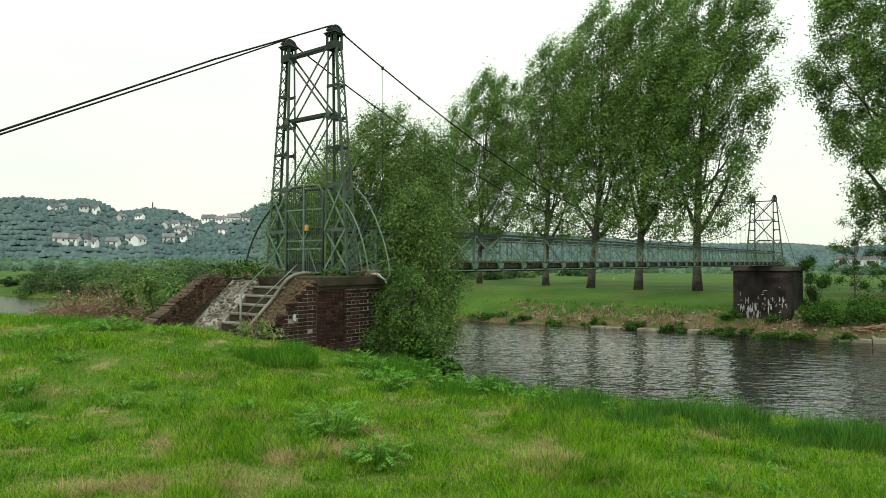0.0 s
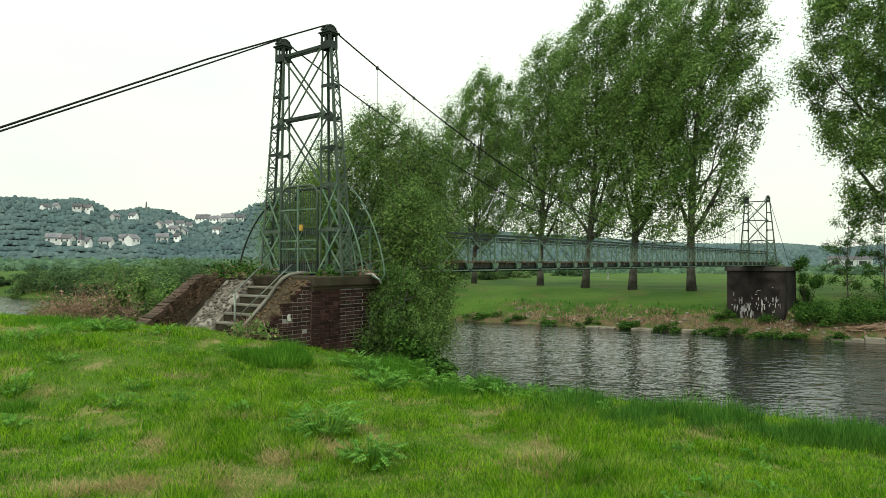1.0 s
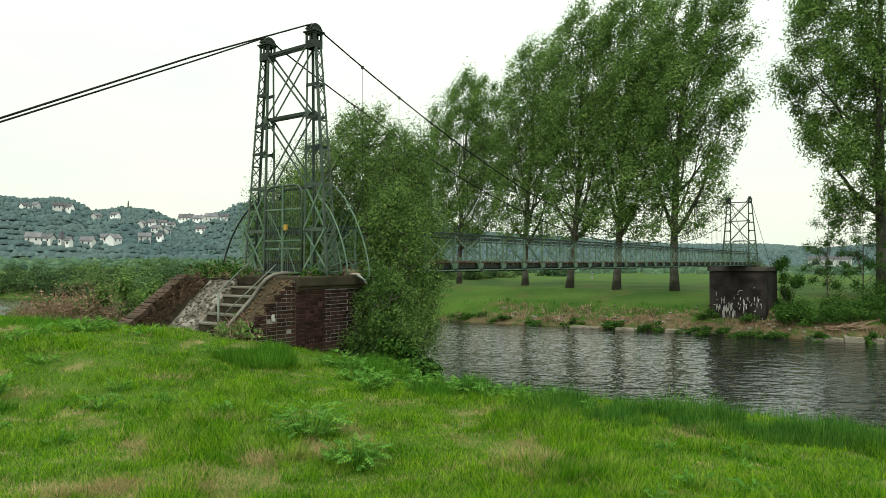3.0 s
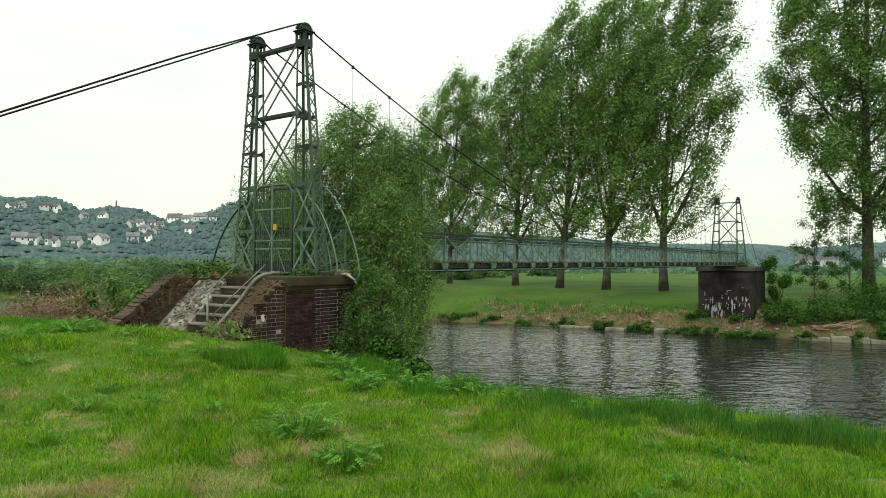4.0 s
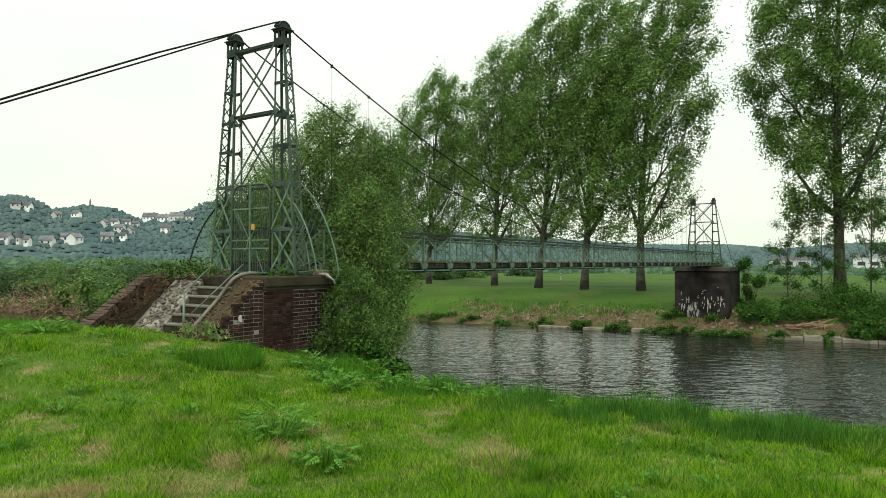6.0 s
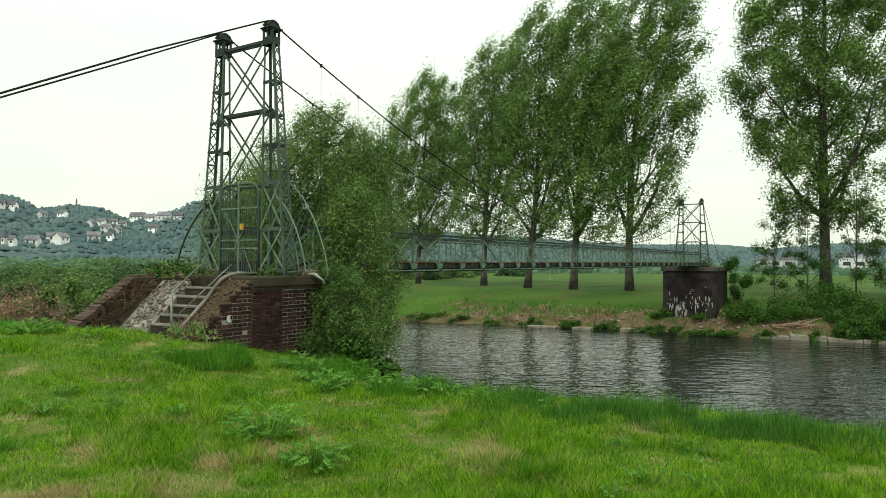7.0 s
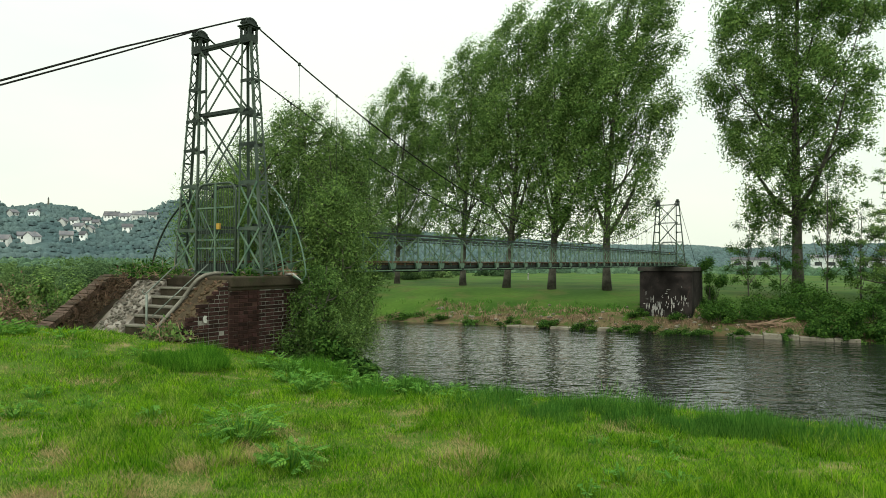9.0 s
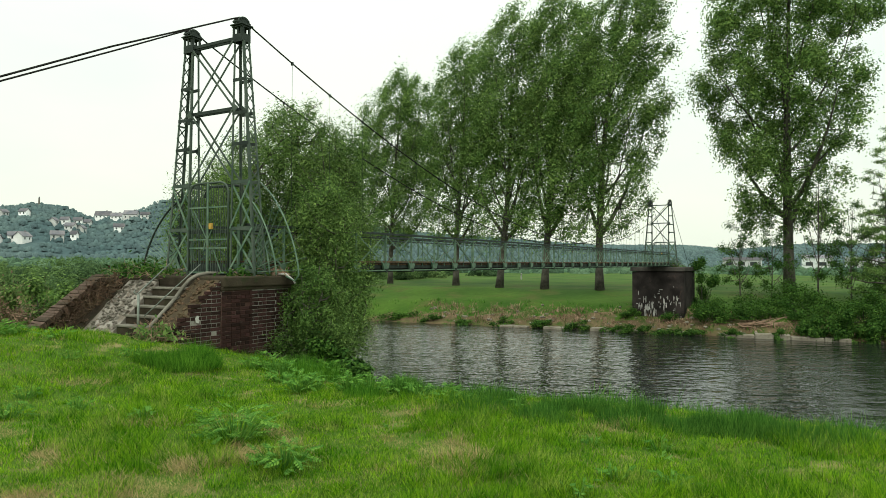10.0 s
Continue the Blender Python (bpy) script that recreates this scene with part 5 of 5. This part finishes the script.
TUSSOCKS = ((-2.48, 10.20, 0.53, 0.46, 1500), (-2.93, 10.21, 0.26, 0.35, 600), (-0.82, 11.34, 0.59, 0.59, 1100), (0.72, 8.75, 0.23, 0.45, 700), (1.36, 7.36, 0.44, 0.29, 1000), (2.06, 6.95, 0.36, 0.25, 900), (2.86, 6.60, 0.37, 0.27, 900), (3.33, 6.32, 0.33, 0.26, 900), (3.79, 6.19, 0.37, 0.33, 1100), (4.12, 6.12, 0.32, 0.33, 900), (-4.54, 7.17, 0.19, 0.25, 300), (0.12, 8.48, 0.29, 0.29, 500), (1.39, 5.24, 0.11, 0.11, 250), (4.25, 5.80, 0.40, 0.32, 900), (4.58, 5.67, 0.39, 0.31, 900), (-6.30, 9.60, 0.50, 0.25, 500), (-7.19, 12.42, 0.85, 0.38, 800), (1.65, 7.98, 0.24, 0.40, 600), (1.85, 7.77, 0.20, 0.33, 500), (2.37, 7.45, 0.26, 0.33, 600), (2.66, 7.27, 0.22, 0.39, 600), (3.27, 6.92, 0.14, 0.50, 260), (3.08, 6.98, 0.15, 0.40, 300), (1.18, 8.57, 0.22, 0.34, 400), (0.90, 11.52, 0.22, 0.52, 400), (2.85, 7.06, 0.18, 0.33, 400), (3.69, 6.48, 0.17, 0.37, 400), (4.24, 6.65, 0.20, 0.40, 500), (-2.42, 10.70, 0.28, 0.53, 600), (0.05, 9.07, 0.23, 0.31, 300))
for i, (x, y, r, hh, n) in enumerate(TUSSOCKS):
    build_tussock(x, y, r, hh * 0.85, int(n * 1.7), 400 + i, M_SEDGE if x > 0.5 else M_TUFT, "tall dark sedge tussock on the bank" if x > 0.5 else "tall lush green grass tussock")


# ---- dry brambles on the brow and on the abutment ----
def build_bramble(name, m, rx, ry, h, n_stem, n_leaf, seed, label, leaf_mat=None, cane=None):
    rng = np.random.default_rng(seed)
    t = thing(name, m, label, "bramble", "dry brambles")
    s = Shape()
    for i in range(int(n_stem * 1.7)):
        p = np.array([rng.uniform(-rx, rx), rng.uniform(-ry, ry), 0])
        d = rng.normal(size=3) * np.array([0.5, 0.5, 0.2]) + np.array([0, 0, 0.7])
        pts = [p]
        for j in range(6):
            d = d + rng.normal(size=3) * 0.25 - np.array([0, 0, 0.16])
            pts.append(pts[-1] + d / np.linalg.norm(d) * h * 0.26)
        for q in pts:
            q[2] = max(q[2], 0.0)
        s.tube(pts, [0.0065, 0.006, 0.0055, 0.005, 0.004, 0.003, 0.002], 3)
    part("cane_tangle", s, cane or M_TAN, t)
    c = np.stack([rng.normal(size=n_leaf) * rx * 0.55, rng.normal(size=n_leaf) * ry * 0.6, np.abs(rng.normal(size=n_leaf)) * h * 0.42], 1)
    k = new("foliage", quads_mesh("foliage", leaves(rng, c, 0.09, 0.5), 4, leaf_mat or M_TAN))
    k.parent = t
    return t


for i, (x, y, rx, h, nl, lm) in enumerate(((-10.5, 18.5, 0.6, 0.75, 1100, 1), (-10.0, 18.9, 0.6, 0.95, 1300, 1), (-9.3, 19.3, 0.6, 1.15, 1500, 1), (-8.7, 19.6, 0.5, 0.85, 900, 0), (-9.8, 19.6, 0.6, 0.9, 1200, 0))):
    build_bramble("bramble", pose(x, y, float(ground_z(x, y)) - 0.05), rx, 0.5, h, 150, nl, 500 + i, "tangle of pinkish dry brambles on the brow of the bank", M_TAN if lm else M_BUSH)
build_bramble("bramble", BRIDGE @ pose(-1.75, 1.72, 0.72, 0, -38, 0), 0.75, 0.34, 0.30, 170, 150, 520, "dry brown stems hanging over the wing wall", M_STEM, M_STEM)
build_bramble("bramble", BRIDGE @ pose(-0.75, 1.3, CAP_Z - 0.05), 0.35, 0.8, 0.35, 40, 900, 521, "green weeds growing on the cap slab", M_BUSH)
build_bramble("bramble", BRIDGE @ pose(0.1, -1.1, CAP_Z - 0.02), 0.55, 0.2, 0.22, 30, 700, 522, "green weeds growing on the cap slab", M_BUSH)
build_bramble("bramble", BRIDGE @ pose(0.55, -1.15, CAP_Z - 0.02), 0.25, 0.18, 0.16, 60, 400, 523, "rust-brown dead weeds on the cap slab")
build_bramble("bramble", BRIDGE @ pose(-2.35, -1.25, 0.28), 0.35, 0.25, 0.3, 60, 500, 524, "weeds at the foot of the broken wall", M_WILLOW)


# ---- far bank: concrete edging, stones, tufts ----
def river_point(k, d):
    return 0.75 + k * RX + d * NX, 9.2 + k * RY + d * NY


edge = thing("bank_edging", pose(*river_point(0, 44.2), 0, 0, 0, math.degrees(math.atan2(RY, RX))), "pale worn concrete edging along the far waterline", "edging", kind="structure")
r = random.Random(31)
kk = -14.0
while kk < 10.0:
    L = r.uniform(1.1, 2.6)
    if kk > 2 or r.random() < 0.55:
        h = 0.20 + r.uniform(-0.12, 0.06) + (0.1 if kk > 4 else 0)
        part("block", Shape().box((kk, -0.25 + r.uniform(-0.06, 0.06), -4.6), (kk + L - 0.04, 0.7, WATER + h)), M_EDGING, edge, bevel=0.04)
    kk += L

rng = np.random.default_rng(91)
sv, sf = [], []
bm = bmesh.new()
bmesh.ops.create_icosphere(bm, subdivisions=1, radius=1)
ico_v = np.array([v.co[:] for v in bm.verts]); ico_f = [tuple(v.index for v in f.verts) for f in bm.faces]
bm.free()
for i in range(150):
    k, d = rng.uniform(-22, 20), 44.6 + abs(rng.normal()) * 1.7
    x, y = river_point(k, d)
    s = rng.uniform(0.05, 0.22)
    vv = ico_v * (s * (0.7 + 0.5 * rng.random((len(ico_v), 1)))) * np.array([1.2, 1, 0.7]) + np.array([x, y, float(ground_z(x, y)) + s * 0.15])
    o = len(sv)
    sv += [tuple(p) for p in vv]; sf += [tuple(o + j for j in f) for f in ico_f]
s = Shape(); s.v, s.f = sv, sf
tagged(new("bank_stones", s.mesh("bank_stones", M_EDGING)), "pale broken stones on the far bank", "stones", kind="stuff")

for i, (k, d, rx, h, mt) in enumerate(((-24, 45.0, 2.2, 0.9, 0), (-20.5, 44.9, 1.4, 0.7, 0), (-17.5, 44.8, 0.9, 0.6, 0), (-14.0, 44.8, 1.2, 0.8, 0), (-10.5, 44.6, 1.1, 0.9, 0), (-7.5, 44.6, 1.3, 0.9, 0), (-4.6, 44.6, 1.1, 0.8, 0), (-2.0, 44.3, 1.3, 0.7, 0), (-3.6, 44.0, 1.3, 0.7, 0), (-0.6, 43.9, 1.3, 0.75, 0), (1.2, 43.9, 1.4, 0.75, 0), (3.6, 43.9, 1.2, 0.7, 0), (6.9, 44.0, 0.5, 0.8, 1), (10.8, 44.4, 1.0, 1.1, 1), (-0.5, 47.0, 1.2, 0.9, 0), (-3.6, 47.4, 1.3, 0.8, 0))):
    x, y = river_point(k, d)
    build_bush(x, y, max(WATER, float(ground_z(x, y))), rx, 0.7, h, 640 + i, 2200, 0.11, M_BUSH, "low green tuft of weeds at the waterline", "weed_tuft")


def build_driftwood():
    x, y = river_point(5.2, 46.0)
    d = thing("driftwood", pose(x, y, float(ground_z(x, y)) - 0.05), "heap of pale washed-up branches on the far bank", "driftwood")
    r = random.Random(77)
    for i in range(26):
        a, L = r.uniform(-0.6, 0.9), r.uniform(0.8, 2.2)
        p = Vector((r.uniform(-1.3, 1.3), r.uniform(-0.4, 0.4), r.uniform(0.05, 0.25)))
        q = p + Vector((math.cos(a) * L, -0.3 * L * r.random(), math.sin(a) * L * 0.45))
        part("branch", Shape().tube([p, (p + q) / 2 + Vector((0, 0, r.uniform(-0.08, 0.12))), q], [0.04, 0.03, 0.012], 5), M_TAN, d)
    return d


build_driftwood()


# ---- small trees and conifer on the far bank downstream ----
SMALL = ((34.0, 54.2, 7.5), (36.1, 52.9, 6.5), (38.9, 50.8, 10.5), (40.8, 49.3, 8.0), (42.9, 48.2, 9.5))
for i, (x, y, h) in enumerate(SMALL):
    build_tree("young_tree", x, y, far_z(x, y), h, "slender young tree with thin airy foliage", 160 + i, 0.15, ((0.15, 1.2), (0.4, 2.0), (0.7, 1.6), (1.0, 0.3)), (0.02, 0.0), 12, 26, 0.65, 240, 0.115, M_BUSH, "young trees on the far bank", 0.55, 0.9, 3, 0.7)
build_tree("larch", 40.6, 44.4, far_z(40.6, 44.4), 15.5, "feathery dark green larch on the far bank", 190, 0.06, ((0.08, 3.6), (0.3, 3.3), (0.6, 2.3), (0.85, 1.1), (1.0, 0.2)), (0.0, 0.0), 40, 150, 0.62, 200, 0.14, M_POPLAR, "", 0.8, 0.5, 3, 0.4, 1, 0.03)


# ---- houses on the far hill ----
def build_house(x, y, z, w, d, h, turn, seed, tower=False):
    r = random.Random(seed)
    hs = thing("house", pose(x, y, z, 0, 0, turn), "small white rendered house with a dark roof on the wooded hill", "house", "houses on the hill")
    rh = min(6.0, d * 0.42)
    if tower:
        part("wall", Shape().box((-w / 2, -d / 2, -6), (w / 2, d / 2, h)), M_HOUSE, hs)
        s = Shape()
        s.v = [(-w / 2 - 0.3, -d / 2 - 0.3, h - 0.1), (w / 2 + 0.3, -d / 2 - 0.3, h - 0.1), (w / 2 + 0.3, d / 2 + 0.3, h - 0.1), (-w / 2 - 0.3, d / 2 + 0.3, h - 0.1), (0, 0, h + 7)]
        s.f = [(3, 2, 1, 0), (0, 1, 4), (1, 2, 4), (2, 3, 4), (3, 0, 4)]
        part("roof", s, M_ROOF_HAZED, hs)
    else:
        part("wall", Shape().prism([(-d / 2, -6), (d / 2, -6), (d / 2, h), (0, h + rh), (-d / 2, h)], "x", -w / 2, w / 2), M_HOUSE, hs)
        k = 0.5 / (d / 2) * rh
        part("roof", Shape().prism([(-d / 2 - 0.5, h - k + 0.05), (0, h + rh + 0.05), (d / 2 + 0.5, h - k + 0.05), (d / 2 + 0.5, h - k + 0.45), (0, h + rh + 0.5), (-d / 2 - 0.5, h - k + 0.45)], "x", -w / 2 - 0.5, w / 2 + 0.5), M_ROOF_HAZED, hs)
        if w > 9:
            part("chimney", Shape().box((w * 0.2, -0.5, h + rh * 0.5), (w * 0.2 + 0.9, 0.4, h + rh + 1.2)), M_ROOF_HAZED, hs)
    nf = max(1, int(h / 3.0)); nw = max(1, int(w / 3.2))
    for f in range(nf):
        for i in range(nw):
            cxw = -w / 2 + (i + 0.5) * w / nw
            part("window", Shape().box((cxw - 0.55, -d / 2 - 0.05, f * 3.0 + 0.9), (cxw + 0.55, -d / 2 + 0.1, f * 3.0 + 2.4)), M_PANE, hs)
    return hs


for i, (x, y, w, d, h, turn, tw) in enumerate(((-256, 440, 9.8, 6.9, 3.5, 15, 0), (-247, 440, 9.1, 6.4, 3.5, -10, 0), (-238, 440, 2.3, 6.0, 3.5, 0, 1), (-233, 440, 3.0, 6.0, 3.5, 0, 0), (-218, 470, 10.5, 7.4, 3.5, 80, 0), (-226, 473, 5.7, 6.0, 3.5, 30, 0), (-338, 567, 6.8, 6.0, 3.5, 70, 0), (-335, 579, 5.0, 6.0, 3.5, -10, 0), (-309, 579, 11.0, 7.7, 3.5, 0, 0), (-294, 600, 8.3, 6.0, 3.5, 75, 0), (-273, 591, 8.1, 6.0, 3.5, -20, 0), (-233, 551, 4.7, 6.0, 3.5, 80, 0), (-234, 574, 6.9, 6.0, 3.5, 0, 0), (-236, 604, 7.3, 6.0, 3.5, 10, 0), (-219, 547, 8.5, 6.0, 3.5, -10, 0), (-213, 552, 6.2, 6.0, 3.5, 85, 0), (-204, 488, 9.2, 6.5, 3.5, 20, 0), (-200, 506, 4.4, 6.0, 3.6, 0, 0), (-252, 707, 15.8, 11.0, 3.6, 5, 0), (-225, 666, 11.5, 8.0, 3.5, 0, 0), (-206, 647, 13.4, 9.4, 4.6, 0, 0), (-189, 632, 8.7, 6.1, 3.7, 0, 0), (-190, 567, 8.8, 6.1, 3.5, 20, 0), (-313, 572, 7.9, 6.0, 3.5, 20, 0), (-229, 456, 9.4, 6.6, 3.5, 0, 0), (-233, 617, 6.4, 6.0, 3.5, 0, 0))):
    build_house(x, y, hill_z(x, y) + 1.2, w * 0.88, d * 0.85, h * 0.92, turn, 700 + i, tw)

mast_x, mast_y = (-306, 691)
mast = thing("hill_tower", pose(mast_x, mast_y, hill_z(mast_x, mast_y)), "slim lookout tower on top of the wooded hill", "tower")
part("shaft", Shape().tube([(0, 0, 0), (0, 0, 8)], [1.0, 0.7], 8), M_CONCRETE, mast)
part("spire", Shape().tube([(0, 0, 8), (0, 0, 10)], [0.8, 0.05], 8), M_ROOF_HAZED, mast)

# pale industrial sheds far across the meadow
for x, y, w, h in ((178, 282, 16, 4.0), (205, 268, 12, 5.0), (226, 262, 18, 4.0)):
    sh = thing("shed", pose(x, y, -1.1, 0, 0, -36), "long pale industrial shed beyond the meadow", "building", "sheds beyond the meadow")
    part("wall", Shape().box((-w / 2, -5, 0), (w / 2, 5, h)), M_SHED, sh)
    part("roof", Shape().prism([(-5.3, h - 0.05), (5.3, h - 0.05), (0, h + 1.4)], "x", -w / 2 - 0.3, w / 2 + 0.3), M_ROOF_HAZED, sh)
    for i in range(int(w / 5)):
        part("window", Shape().box((-w / 2 + 1.5 + i * 5, -5.06, 1.6), (-w / 2 + 4.3 + i * 5, -4.9, 3.2)), M_PANE, sh)


stake = thing("marker_post", pose(25.7, 99.0, far_z(25.7, 99.0)), "small white marker post standing in the far meadow", "post")
part("shaft", Shape().tube([(0, 0, -0.1), (0, 0, 0.95)], 0.11, 8), M_CHALK, stake)
part("band", Shape().tube([(0, 0, 0.62), (0, 0, 0.78)], 0.116, 8), M_STEEL_DARK, stake)


# ---- brickwork of the abutment's flank ----
def lay_bricks(owner, q, x0, x1, z0, z1, seed, top=None):
    """Courses of stretchers and headers on shared meshes, proud of the mortar."""
    r = random.Random(seed)
    def brick_mesh(w):
        s = Shape()
        e = 0.006
        s.v = [(0, 0.09, 0), (w, 0.09, 0), (w, 0.09, 0.064), (0, 0.09, 0.064), (e, 0, e), (w - e, 0, e), (w - e, 0, 0.064 - e), (e, 0, 0.064 - e), (0, e, 0), (w, e, 0), (w, e, 0.064), (0, e, 0.064)]
        s.f = [(4, 5, 6, 7), (8, 9, 5, 4), (9, 10, 6, 5), (10, 11, 7, 6), (11, 8, 4, 7), (0, 1, 9, 8), (1, 2, 10, 9), (2, 3, 11, 10), (3, 0, 8, 11)]
        return s.mesh("brick", M_BRICK)
    stretcher, header = brick_mesh(0.222), brick_mesh(0.106)
    z, row = z0, 0
    while z + 0.064 < z1:
        x = x0
        w = 0.222 if row % 2 else 0.106
        while x + w <= x1 + 0.01:
            if (top is None or z + 0.064 < top(x + w / 2)) and r.random() > 0.006:
                share("brick", stretcher if w > 0.2 else header, owner, pose(x, q + r.uniform(-0.005, 0.006), z, r.uniform(-1, 1), r.uniform(-0.4, 0.4), 0))
            x += w + 0.013
        rest = x1 - x
        if rest > 0.03 and (top is None or z + 0.064 < top(x + rest / 2)):
            share("brick", header, owner, pose(x, q + r.uniform(-0.005, 0.006), z) @ Matrix.Diagonal((rest / 0.106, 1, 1, 1)))
        z += 0.0765
        row += 1


lay_bricks(abutment, -1.375, -0.995, 0.45, -0.30, CAP_Z - 0.27, 1)
lay_bricks(abutment, -1.335, 0.475, 0.85, -0.30, CAP_Z - 0.27, 2)
lay_bricks(flank_wall, -1.348, -2.40, -1.01, -0.20, CAP_Z - 0.05, 3, lambda x: 0.24 + (x + 2.42) * 0.757)
part("plaster_patch", Shape().prism([(-1.585, 0.53), (-1.52, 0.51), (-1.505, 0.56), (-1.525, 0.60), (-1.51, 0.645), (-1.565, 0.655), (-1.60, 0.60)], "y", -1.353, -1.33), M_CHALK, flank_wall)
build_bramble("bramble", BRIDGE @ pose(SPAN + 0.8, -0.9, CAP_Z - 0.08), 0.8, 0.5, 0.7, 30, 1200, 525, "green weeds growing on the far pier", M_BUSH)
